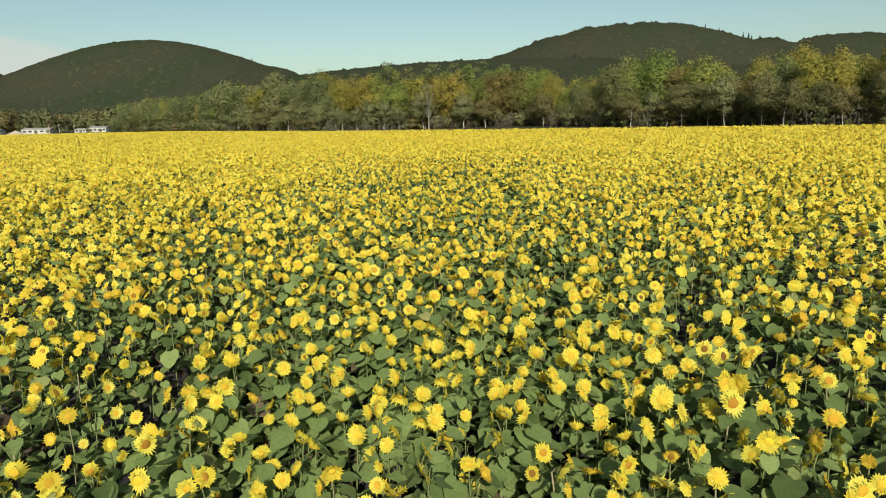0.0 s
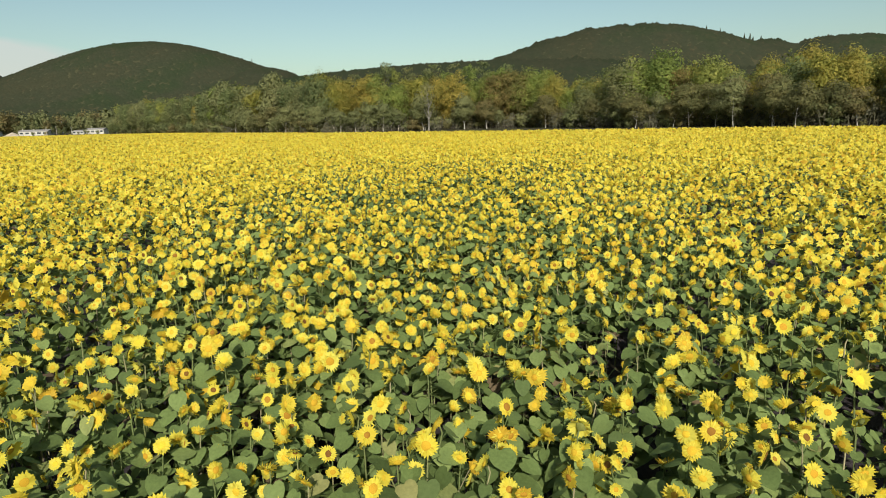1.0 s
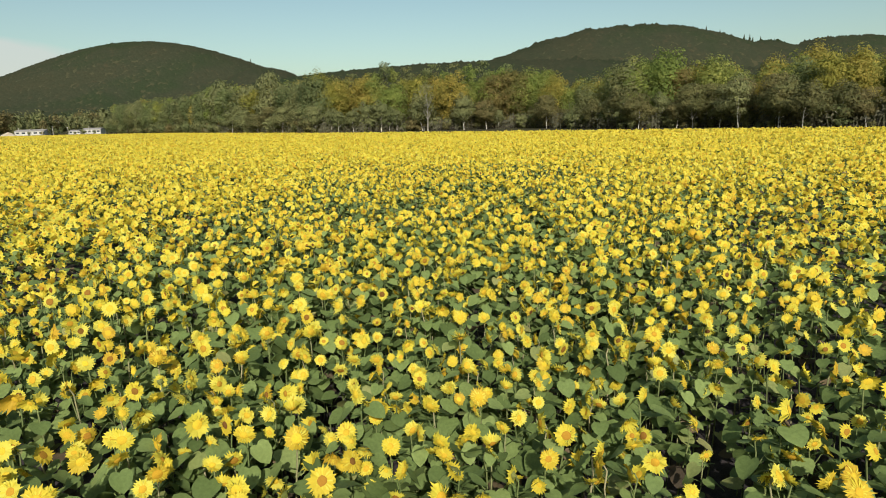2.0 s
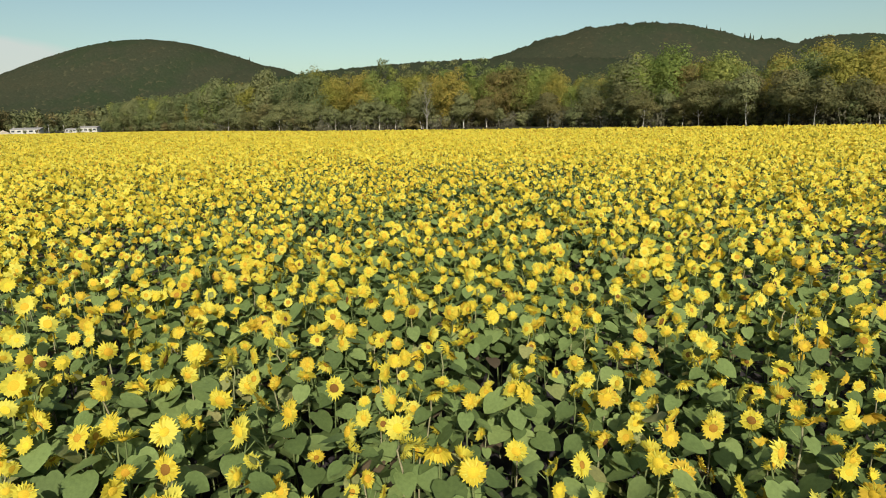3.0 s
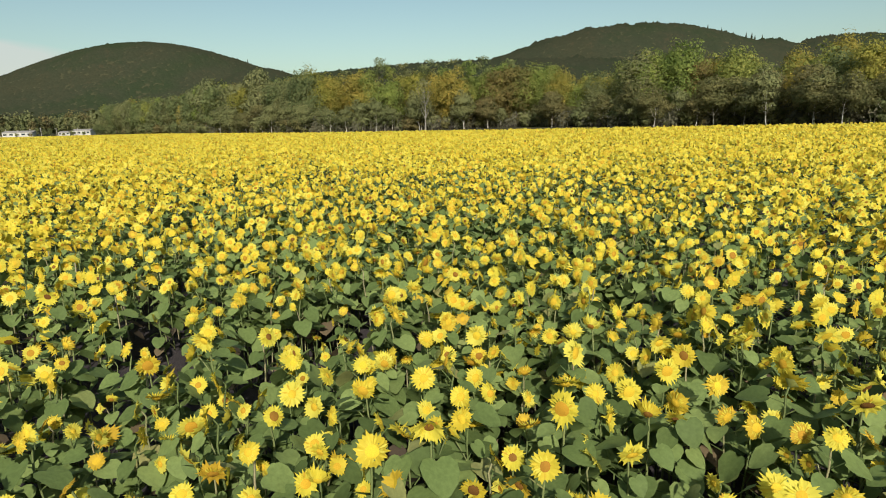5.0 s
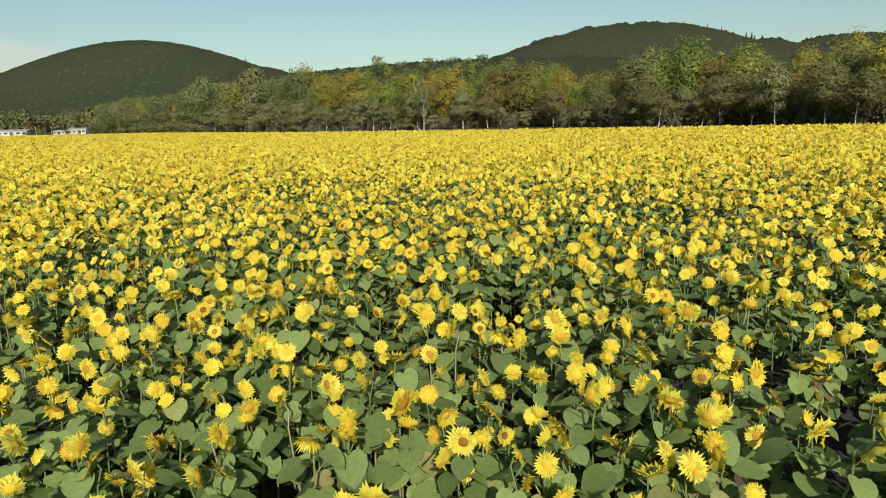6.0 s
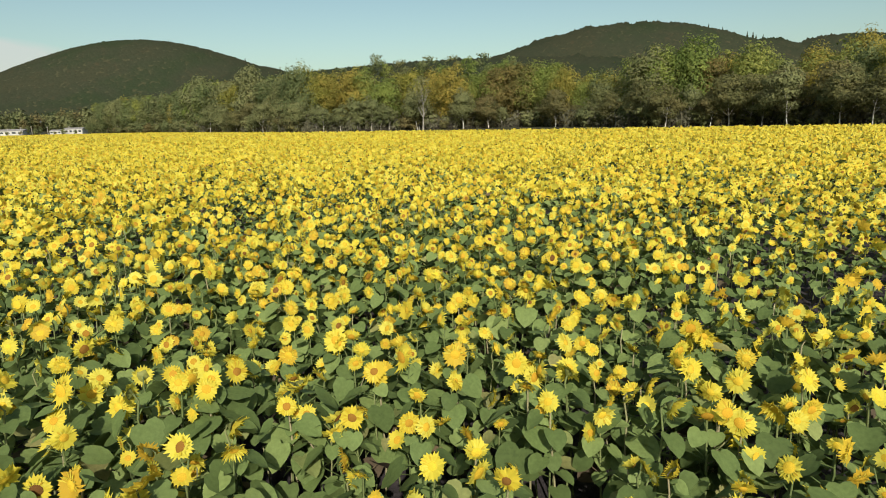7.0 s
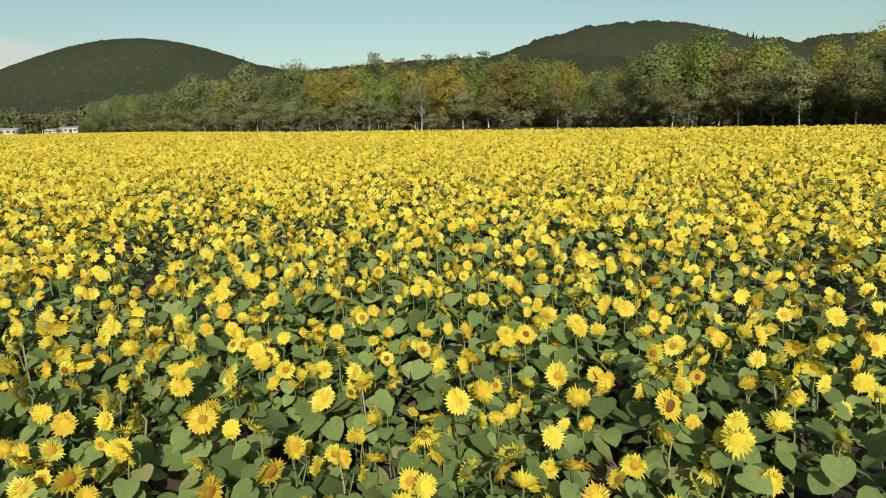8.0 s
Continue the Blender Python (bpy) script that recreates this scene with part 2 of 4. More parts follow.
def land(x, y):
    x, y = np.asarray(x, float), np.asarray(y, float)
    z = np.zeros(np.broadcast(x, y).shape)
    for hx, hy, sx, sy, h in HILLS:
        z = np.maximum(z, h * np.exp(-0.5 * ((x - hx) / sx) ** 2 - 0.5 * ((y - hy) / sy) ** 2))
    z = z * (1 + np.clip(x / 250, 0, 1) * (0.008 * np.sin(x / 41 + y / 90) + 0.007 * np.sin(x / 17 + 1.0) * np.sin(x / 67)))
    past = np.clip((y - 400 - np.clip(-x, 0, 500)) / 300, 0, 1)
    rise = np.clip((y - edge_y(x)) / 16, 0, 1) * 1.0
    return z * past * past * (3 - 2 * past) + rise


def ground_sheet():
    xs = np.concatenate([np.linspace(-4500, -2100, 7), np.arange(-2000, 2001, 25), np.linspace(2100, 4500, 7)])
    ys = np.concatenate([np.linspace(-4500, -300, 10), np.arange(-200, 100, 25), np.arange(100, 300, 12), np.arange(300, 2301, 25), np.linspace(2400, 4800, 7)])
    gx, gy = np.meshgrid(xs, ys)
    gz = land(gx, gy) - 0.03
    v = np.stack([gx, gy, gz], -1).reshape(-1, 3)
    nx = len(xs)
    i = (np.arange(len(ys) - 1)[:, None] * nx + np.arange(nx - 1)[None]).ravel()
    f = np.concatenate([np.stack([i, i + 1, i + nx + 1], -1), np.stack([i, i + nx + 1, i + nx], -1)])
    ob = new("ground", mesh_of("ground", v, f, [GRASS]))
    tagged(ob, "rough grassy land rising into wooded hills beyond the field", "ground", kind="structure")


def field_soil():
    xs = np.concatenate([np.arange(-440, -30, 10), np.arange(-30, 30, 1.0), np.arange(30, 260, 8)])
    n = 70
    v, f = [], []
    for i, x in enumerate(xs):
        for j in range(n):
            y = -30 + (edge_y(x) + 30) * (j / (n - 1)) ** 1.4
            v.append((x, y, 0.004 + 0.03 * noise.noise((x * 0.9, y * 0.9, 0)) * (y < edge_y(x) - 2)))
        if i:
            o = (i - 1) * n
            for j in range(n - 1):
                f += [(o + j, o + n + j, o + n + j + 1), (o + j, o + n + j + 1, o + j + 1)]
    ob = new("field_soil", mesh_of("field_soil", v, f, [SOIL]))
    tagged(ob, "dark bare soil between the sunflower rows", "soil", kind="structure")


def farm_track():
    v, f = [], []
    for i, x in enumerate(np.arange(62, 250, 3.0)):
        y = edge_y(x) + 14.5
        for k, (dy, dz) in enumerate(((-1.9, -0.1), (-1.5, 0.06), (1.5, 0.06), (1.9, -0.1))):
            v.append((x, y + dy, float(land(x, y + dy)) + dz + 0.05))
        if i:
            o = (i - 1) * 4
            for k in range(3):
                f += [(o + k, o + 4 + k, o + 5 + k), (o + k, o + 5 + k, o + k + 1)]
    tagged(new("road", mesh_of("farm_track", v, f, [TRACK])), "pale gravel farm track along the edge of the trees", "track", kind="structure")


ground_sheet()
field_soil()
farm_track()

# ---------------------------------------------------------------- wooded hills
rng = np.random.default_rng(7)


def hill_woods():
    """Tree crowns over the hills that face the field."""
    step = 5.5
    n = int(3400 * 1380 / (step * step * 1.3))
    x, y = rng.uniform(-1750, 1650, n), rng.uniform(520, 1900, n)
    z = land(x, y)
    dy = land(x, y + 6) - land(x, y - 6)
    seen = (z > 14) & (dy > -1.0) & (np.abs(x) < 0.84 * y + 60) & (y > edge_y(x) + 90)
    x, y, z = x[seen], y[seen], z[seen]
    # leave out what nearer ground hides from the whole field
    u = x / y
    open_sky = np.ones(len(x), bool)
    for d in np.arange(450.0, 1500.0, 50):
        open_sky &= (y < d + 20) | ((z + 14) / y > (land(u * d, np.full(len(u), d)) - 6) / d)
    x, y, z = x[open_sky], y[open_sky], z[open_sky]
    k = len(x)
    r = rng.uniform(5.5, 9.5, k)
    h = r * rng.uniform(0.14, 0.36, k) + 0.8 + (rng.random(k) > 0.97) * rng.uniform(1, 3, k)
    sides = 5
    # clumps of taller trees stand along the crest
    clump = np.array([noise.noise((p / 34, q / 34, 2.0)) + 0.6 * noise.noise((p / 12, q / 12, 5.0)) for p, q in zip(x, y)])
    flat = np.clip(1.4 - np.abs(land(x, y + 30) - land(x, y - 30)) / 9, 0, 1) * np.clip((x - 100) / 150, 0.15, 1)
    lift = flat * (np.clip(clump + 0.1, 0, 1) * 11 + rng.uniform(0, 1.2, k))
    h += lift
    a = np.arange(sides)[None] * 2 * math.pi / sides + rng.uniform(0, 1.2, (k, 1)) + rng.uniform(-0.25, 0.25, (k, sides))
    q = r[:, None] * rng.uniform(0.75, 1.2, (k, sides))
    rx, ry = x[:, None] + q * np.cos(a), y[:, None] + q * np.sin(a)
    ring = np.stack([rx, ry, land(rx, ry) + 0.7 * lift[:, None] - rng.uniform(0.2, 1.2, (k, sides))], -1)
    top = np.stack([x + rng.normal(0, 0.8, k), y + rng.normal(0, 0.8, k), z + h + 1.2], -1)[:, None]
    v = np.concatenate([ring, top], 1)
    f = [(i, (i + 1) % sides, sides) for i in range(sides)]
    f = (np.arange(k)[:, None, None] * (sides + 1) + np.array(f)[None]).reshape(-1, 3)
    slope = np.stack([land(x - 8, y) - land(x + 8, y), land(x, y - 8) - land(x, y + 8), np.full(k, 16.0)], -1)
    slope /= np.linalg.norm(slope, axis=1, keepdims=True)
    out = v - np.stack([x, y, z - 4], -1)[:, None]
    out /= np.linalg.norm(out, axis=2, keepdims=True)
    soft = 0.68 * slope[:, None] + 0.32 * out
    soft /= np.linalg.norm(soft, axis=2, keepdims=True)
    me = mesh_of("hill_woods", v.reshape(-1, 3), f, [WOODS])
    soft_normals(me, soft.reshape(-1, 3))
    ob = new("hill_woods", me)
    tagged(ob, "dark green autumn woodland covering the far hills", "woods", kind="stuff")


hill_woods()

# ---------------------------------------------------------------- trees


def tree(height, spread, trunk_share, lobes, clumps, leaf_mat, bark, seed, clump=0.75, bare=0.0, name="tree"):
    """One tree at the origin: tapered trunk with limbs, and a crown of many small clumps."""
    r = random.Random(seed)
    root = new(name)
    pts, rad, lean = [], [], (r.uniform(-0.05, 0.05), r.uniform(-0.05, 0.05))
    top = height * 0.80
    for i in range(8):
        s = i / 7
        pts.append((lean[0] * top * s + 0.25 * math.sin(5 * s + seed), lean[1] * top * s + 0.2 * math.cos(4 * s + seed), top * s - 0.4))
        rad.append(max(0.03, height * (0.0105 if height < 17 else 0.0135) * (1 - 0.9 * s) * (1.35 if i == 0 else 1)))
    b = Bits()
    b.add(*tube(pts, rad, 7), 0)
    low = height * trunk_share
    centres = []
    for i in range(lobes):
        s = i / max(1, lobes - 1)
        zc = low + (height - low) * (0.12 + 0.76 * s) + r.gauss(0, 0.03) * height
        wide = spread * (0.42 + 0.58 * math.sin(math.pi * (0.14 + 0.62 * s)))
        a = i * 2.4 + r.uniform(-0.8, 0.8)
        d = wide * 0.55 * r.uniform(0.35, 1.45) * (1 - 0.3 * s * s)
        centres.append((Vector((math.cos(a) * d + lean[0] * zc, math.sin(a) * d + lean[1] * zc, zc)), wide * r.uniform(0.30, 0.60), (height - low) * r.uniform(0.10, 0.20)))
    for c, wr, hr in centres[:: 1 if bare > 0.3 else 2]:
        s = min(0.95, max(0.30, (c.z - hr * 1.4) / top))
        i = int(s * 7)
        p0 = Vector(pts[i])
        mid = p0.lerp(c, 0.55) + Vector((0, 0, -0.2))
        r0 = rad[i] * (0.8 if bare > 0.3 else 0.5)
        b.add(*tube([p0, mid, c + Vector((0, 0, hr * 0.3))], [r0, r0 * 0.6, 0.09 if bare > 0.3 else 0.025], 4), 0)
    v, f, m = b.arrays()
    t = new("trunk", mesh_of("trunk", v, f, [bark]))
    t.parent = root
    # crown
    weight = [wr * wr for _, wr, _ in centres]
    cv, cf, cn = [], [], []
    heart = Vector((lean[0] * height * 0.5, lean[1] * height * 0.5, low + (height - low) * 0.42))
    for n in range(clumps):
        c, wr, hr = r.choices(centres, weight)[0]
        u = Vector((r.gauss(0, 1), r.gauss(0, 1), r.gauss(0.15, 1))).normalized()
        q = (0.55 + 0.5 * r.random() ** 0.6) * (1 - bare * r.random()) * (1 if r.random() < 0.86 else r.choice((0.55, 1.12, 1.35)))
        p = c + Vector((u.x * wr * q, u.y * wr * q, u.z * hr * q))
        nrm = (u + Vector((r.gauss(0, 0.27), r.gauss(0, 0.27), r.gauss(0.2, 0.27)))).normalized()
        a = nrm.orthogonal().normalized()
        bb = nrm.cross(a)
        w = r.uniform(0, 6.3)
        a, bb = a * math.cos(w) + bb * math.sin(w), bb * math.cos(w) - a * math.sin(w)
        size = clump * r.uniform(0.55, 1.3)
        o = len(cv)
        cv += [p + a * size, p - a * size * r.uniform(0.3, 0.8) + bb * size * r.uniform(0.5, 0.95), p - a * size * r.uniform(0.3, 0.8) - bb * size * r.uniform(0.5, 0.95) + nrm * size * 0.3]
        out = (p - heart).normalized()
        soft = (0.45 * out + 0.55 * u + Vector((r.gauss(0, 0.12), r.gauss(0, 0.12), r.gauss(0.1, 0.12)))).normalized()
        cn += [soft] * 3
        cf.append((o, o + 1, o + 2) if (cv[o + 1] - cv[o]).cross(cv[o + 2] - cv[o]).dot(soft) > 0 else (o, o + 2, o + 1))
    k = new("crown", mesh_of("crown", [tuple(q) for q in cv], cf, [leaf_mat]))
    soft_normals(k.data, cn)
    k.parent = root
    return root


KINDS = {
    "verge": [tree(14.0, 7.6, 0.24, 17, 4200, BROWNED, BIRCH, 11, 0.34), tree(13.0, 7.0, 0.25, 16, 3900, BROWNED, BIRCH, 12, 0.34), tree(15.5, 6.6, 0.25, 15, 3800, HAZEL, BIRCH, 13, 0.34, 0.1)],
    "tall": [tree(28.0, 9.5, 0.08, 30, 6600, GREEN, BARK, 21, 0.45), tree(30.0, 10.0, 0.10, 30, 6600, YELLOW, BARK, 22, 0.45), tree(26.0, 9.5, 0.08, 28, 6200, DULL, BARK, 23, 0.45),
             tree(29.0, 8.0, 0.12, 24, 5000, GREEN, GREYBARK, 24, 0.44, 0.2), tree(25.0, 9.0, 0.08, 26, 5800, RUST, BARK, 25, 0.45), tree(27.0, 9.0, 0.09, 28, 6000, YELLOW, BARK, 26, 0.45, 0.1)],
    "distant": [tree(28.0, 10.5, 0.06, 24, 3600, DULL, BARK, 61, 0.60), tree(25.0, 8.0, 0.06, 18, 3200, YELLOW, BARK, 62, 0.60), tree(31.0, 9.0, 0.08, 24, 3500, HAZEL, GREYBARK, 63, 0.58),
                tree(30.0, 7.0, 0.14, 16, 2400, GREEN, GREYBARK, 64, 0.57, 0.25), tree(23.0, 9.5, 0.06, 18, 3000, RUST, BARK, 65, 0.60), tree(27.0, 8.0, 0.10, 20, 2800, DULL, GREYBARK, 66, 0.58, 0.2)],
    "bare": [tree(25.0, 6.0, 0.3, 14, 560, DULL, GREYBARK, 31, 0.45, 0.4)],
    "airy": [tree(35.0, 6.5, 0.72, 8, 520, DULL, BARK, 51, 0.5, 0.2), tree(33.0, 6.0, 0.66, 9, 560, GREEN, BARK, 52, 0.5, 0.2)],
    "shrub": [tree(5.4, 3.8, 0.02, 9, 800, BROWNED, BARK, 41, 0.38, 0.0, "shrub"), tree(6.6, 4.2, 0.02, 10, 820, HAZEL, BARK, 42, 0.38, 0.0, "shrub")],
}
TALL_LABELS = ("tall green broadleaf tree in dense leaf at the wood's edge", "tall tree with yellowing autumn leaves at the wood's edge", "dull olive-green broadleaf tree in the belt of trees",
               "slender green tree with an open airy crown", "rusty brown autumn tree among the green ones", "yellow-green tree turning to autumn colour")
for obs, lab, grp in ((KINDS["verge"], ("small olive-leaved tree with a pale trunk beside the track", "low olive-brown tree with a whitish trunk beside the track", "small green tree with a pale trunk beside the track"), "small trees along the track"),
                      (KINDS["tall"], TALL_LABELS, "tall trees behind the field"), (KINDS["distant"], [TALL_LABELS[i] for i in (2, 5, 2, 3, 4, 2)], "tall trees behind the field"), (KINDS["bare"], ("nearly leafless grey-trunked tree in the belt of trees",), ""),
                      (KINDS["airy"], ("very tall slim tree with a thin flat crown", "tall bare-stemmed tree with a small green top"), "tall thin trees over the wood"),
                      (KINDS["shrub"], ("low dull green shrub under the trees", "dense green shrub under the trees"), "shrubs under the trees")):
    for ob, text in zip(obs, lab):
        tagged(ob, text, "shrub" if "shrub" in text else "tree", grp)
used = set()


def plant(kind, i, x, y, scale=1.0, deg=0.0):
    ob = KINDS[kind][i % len(KINDS[kind])]
    m = pose(x, y, float(land(x, y)), 0, 0, deg)
    if ob.name in used:
        ob = copy_thing(ob, m)
    else:
        used.add(ob.name)
        ob.matrix_basis = m
    ob.scale = (scale, scale, scale * random.Random(int(x * 31 + y * 17)).uniform(0.90, 1.03))
    return ob


LINE = ((215, 108), (124, 160), (100, 180), (93, 214), (66, 227), (52, 268), (44, 302), (0, 300), (-56, 290), (-82, 318), (-126, 372), (-160, 430), (-253, 533), (-318, 622))


def along(line, gap):
    """Points every gap metres along a line, with the way across it."""
    out, left = [], 0.0
    for (x0, y0), (x1, y1) in zip(line, line[1:]):
        d = math.hypot(x1 - x0, y1 - y0)
        s = left
        while s < d:
            out.append((x0 + (x1 - x0) * s / d, y0 + (y1 - y0) * s / d, -(y1 - y0) / d, (x1 - x0) / d))
            s += gap
        left = s - d
    return out


def stature(x, y):
    """How high the wood stands by its bearing: lower round one dip, a little higher beside it."""
    u = x / (y - 22)
    high = 1.0 + 0.09 * math.exp(-(((u - 0.12) / 0.05) ** 2)) - 0.30 * math.exp(-(((u - 0.225) / 0.035) ** 2))
    high -= 0.12 * math.exp(-(((u - 0.285) / 0.035) ** 2)) + 0.24 * min(1.0, max(0.0, (u - 0.42) / 0.10)) - 0.04 * min(1.0, max(0.0, (u - 0.60) / 0.2))
    return high * (1 + 0.05 * math.sin(u * 61 + 1.3) * math.sin(u * 23 + 0.4))


def tree_belt():
    r = random.Random(5)

    def across(x, y):
        d = math.hypot(x, y - 25)
        return x / d, (y - 25) / d

    for x, y, nx, ny in along(LINE[:11], 5.4):
        if r.random() < 0.16 or abs(x + 1) < 5:
            continue
        ob = plant("verge", r.choice((0, 0, 1, 1, 2)) if x > 20 else r.choice((2, 2, 0)), x + r.uniform(-4, 4), y + r.uniform(-4, 4), r.uniform(0.58, 1.08), r.uniform(0, 360))
        ob.rotation_euler.x, ob.rotation_euler.y = r.gauss(0, 0.05), r.gauss(0, 0.05)
    for off, gap in ((14, 10.0), (30, 10.5)):
        for x, y, nx, ny in along(LINE, gap):
            nx, ny = across(x, y)
            kind = "tall" if x > -70 else "distant"
            # fewer yellow and rusty trees at the far left, in place of haze
            i = r.choices(range(6), (3.2, 2.4 + 6 * (x > 98), 3.2, 2.4, 1.4, 3.2 + 4 * (x > 98)) if x > -70 else (4, 1.3 if x > -120 else 0.4, 3, 3.5, 0.7 if x > -120 else 0.3, 3))[0]
            px, py = x + nx * off + r.uniform(-5, 5), y + ny * off + r.uniform(-5, 5)
            plant(kind, i, px, py, r.uniform(0.82, 1.03) * stature(px, py), r.uniform(0, 360))
    for x, y, nx, ny in along(LINE, 3.2):
        nx, ny = across(x, y)
        plant("shrub", r.randrange(2), x + nx * r.uniform(-1, 12), y + ny * r.uniform(-1, 12), r.uniform(0.6, 1.45), r.uniform(0, 360))
    # small shrubs added in front to brighten the dark foot of the wood
    for x, y, nx, ny in along(LINE[:5], 8.0):
        plant("shrub", r.randrange(2), x + r.uniform(-3, 3), y - r.uniform(1, 4), r.uniform(0.25, 0.5), r.uniform(0, 360))
    for i, x, y, s in ((1, 137, 238, 0.94), (4, 150, 231, 0.98), (1, 128, 247, 0.92), (5, 146, 247, 0.98), (4, 84, 322, 0.92), (1, 78, 317, 0.82), (5, 91, 326, 0.94), (0, 98, 321, 0.98), (4, 37, 312, 1.14),
                       (0, 45, 318, 1.06), (4, 28, 309, 1.10), (0, 51, 316, 1.08), (4, 89, 266, 0.86), (1, 84, 376, 0.86), (4, -19, 312, 0.92), (1, -50, 306, 0.86)):
        plant("tall", i, x, y, s, 50 * x)
    for x, y, s in ((-5, 288, 1.0), (-70, 330, 1.1)):
        plant("bare", 0, x, y, s, 40 * s)
    for n in range(16):
        plant("shrub", n, r.uniform(-336, -290), r.uniform(628, 690), r.uniform(1.2, 2.1), 50 * n)
    for n in range(7):
        plant("distant", 2 * n, r.uniform(-335, -290), r.uniform(628, 690), r.uniform(0.36, 0.55), 50 * n)
    for n, (x, y, s) in enumerate(((-46, 352, 0.88), (-36, 344, 0.9), (-30, 340, 0.94), (-22, 346, 0.96), (-15, 338, 0.93), (-8, 336, 0.9), (-3, 330, 0.93), (3, 332, 0.88), (8, 334, 0.9), (17, 322, 0.92), (24, 328, 0.9), (29, 316, 0.9), (33, 318, 0.92))):
        plant("airy", n, x, y, s * 1.05, 70 * n)


def wood_behind():
    """Deeper ranks of the wood, seen only between the trunks and over the crowns in front."""
    r = random.Random(15)
    bits = Bits()
    src = []
    mats = [GREEN, YELLOW, DULL, RUST, BROWNED, WOODS, HAZEL]
    for i, slot in ((0, 0), (2, 2), (3, 0), (4, 3), (5, 1)):
        for o in KINDS["tall"][i].children:
            me = o.data
            v = np.empty(len(me.vertices) * 3, np.float32)
            me.vertices.foreach_get("co", v)
            if o.name.startswith("crown"):
                v = v[: len(v) // 18 * 18].reshape(-1, 9)[::6].reshape(-1, 3)
                mid = np.repeat(v.reshape(-1, 3, 3).mean(1), 3, 0)
                v = mid + (v - mid) * 1.9
                src.append((v, np.arange(len(v)).reshape(-1, 3), slot))
    for off, gap in ((48, 10.0), (66, 12.0), (92, 13.0)):
        for x, y, nx, ny in along(LINE[:13], gap):
            d = math.hypot(x, y - 25)
            px, py = x * (1 + off / d) + r.uniform(-5, 5), y + (y - 25) / d * off + r.uniform(-5, 5)
            v, f, slot = r.choice(src)
            k = r.uniform(0.84, 1.06) * stature(px, py) * (1 + off * 0.0006)
            m = turn("Z", r.uniform(0, 6.3)) * k
            bits.add(v @ m.T + np.array((px, py, float(land(px, py)))), f, slot)
    low = []
    for o in KINDS["shrub"]:
        for c in o.children:
            if c.name.startswith("crown"):
                v = np.empty(len(c.data.vertices) * 3, np.float32)
                c.data.vertices.foreach_get("co", v)
                low.append(v.reshape(-1, 3))
    for x, y, nx, ny in along(LINE[:12], 3.2):
        d = math.hypot(x, y - 25)
        off = r.uniform(14, 62)
        px, py = x * (1 + off / d), y + (y - 25) / d * off
        v = r.choice(low)
        m = turn("Z", r.uniform(0, 6.3)) * r.uniform(1.0, 1.6)
        bits.add(v @ m.T + np.array((px, py, float(land(px, py)))), np.arange(len(v)).reshape(-1, 3), 2)
    # far trees round the buildings; their dull, pale leaf colours stand in for haze
    for n in range(190):
        px, py = r.uniform(-720, -340), r.uniform(715, 840)
        v, f, slot = src[1]
        v, f = v.reshape(-1, 3, 3)[:: 3 + n % 2].reshape(-1, 3), None
        mid = np.repeat(v.reshape(-1, 3, 3).mean(1), 3, 0)
        v = mid + (v - mid) * 1.9
        k = r.uniform(0.55, 1.1)
        slot = (6, 2, 6, 4)[n % 4]
        m = turn("Z", r.uniform(0, 6.3)) * k
        bits.add(v @ m.T + np.array((px, py, float(land(px, py)))), np.arange(len(v)).reshape(-1, 3), slot)
    v, f, m = bits.arrays()
    # shade each tree by the round of its crown
    soft = np.concatenate([(lambda d: d / np.maximum(np.linalg.norm(d, axis=1, keepdims=True), 1e-6))(q - (q.mean(0) - np.array((0, 0, 0.15 * np.ptp(q[:, 2]))))) for q in bits.v])
    face = np.cross(v[f[:, 1]] - v[f[:, 0]], v[f[:, 2]] - v[f[:, 0]])
    flip = (face * soft[f[:, 0]]).sum(1) < 0
    f[flip] = f[flip][:, (0, 2, 1)]
    me = mesh_of("woodland", v, f, mats, m)
    soft_normals(me, soft)
    tagged(new("woodland", me), "dense broadleaf woodland in early autumn colour behind the tree belt", "woods", kind="stuff")


def brambles():
    """Low dark band of leaf bits along the foot of the wood; its colour paints the shade there."""
    r = random.Random(35)
    v, f = [], []
    for x, y, nx, ny in along(LINE[:12], 0.5):
        d = math.hypot(x, y - 25)
        off = r.uniform(0, 7)
        px, py = x + x / d * off + r.uniform(-1, 1), y + (y - 25) / d * off
        base, tall = float(land(px, py)) - 0.1, r.uniform(0.7, 2.3)
        for n in range(9):
            cx, cy, cz = px + r.gauss(0, 0.7), py + r.gauss(0, 0.7), base + tall * r.random()
            q = r.uniform(0.14, 0.34)
            o = len(v)
            v += [(cx - q, cy, cz - q * r.random()), (cx + q, cy + q * r.uniform(-1, 1), cz), (cx + q * r.uniform(-0.5, 0.5), cy, cz + q * 1.3)]
            f.append((o, o + 1, o + 2))
    tagged(new("brambles", mesh_of("brambles", v, f, [FOOT_SHADE], smooth=False)), "low dark brambles and dead weeds at the wood's foot", "brambles", kind="stuff")


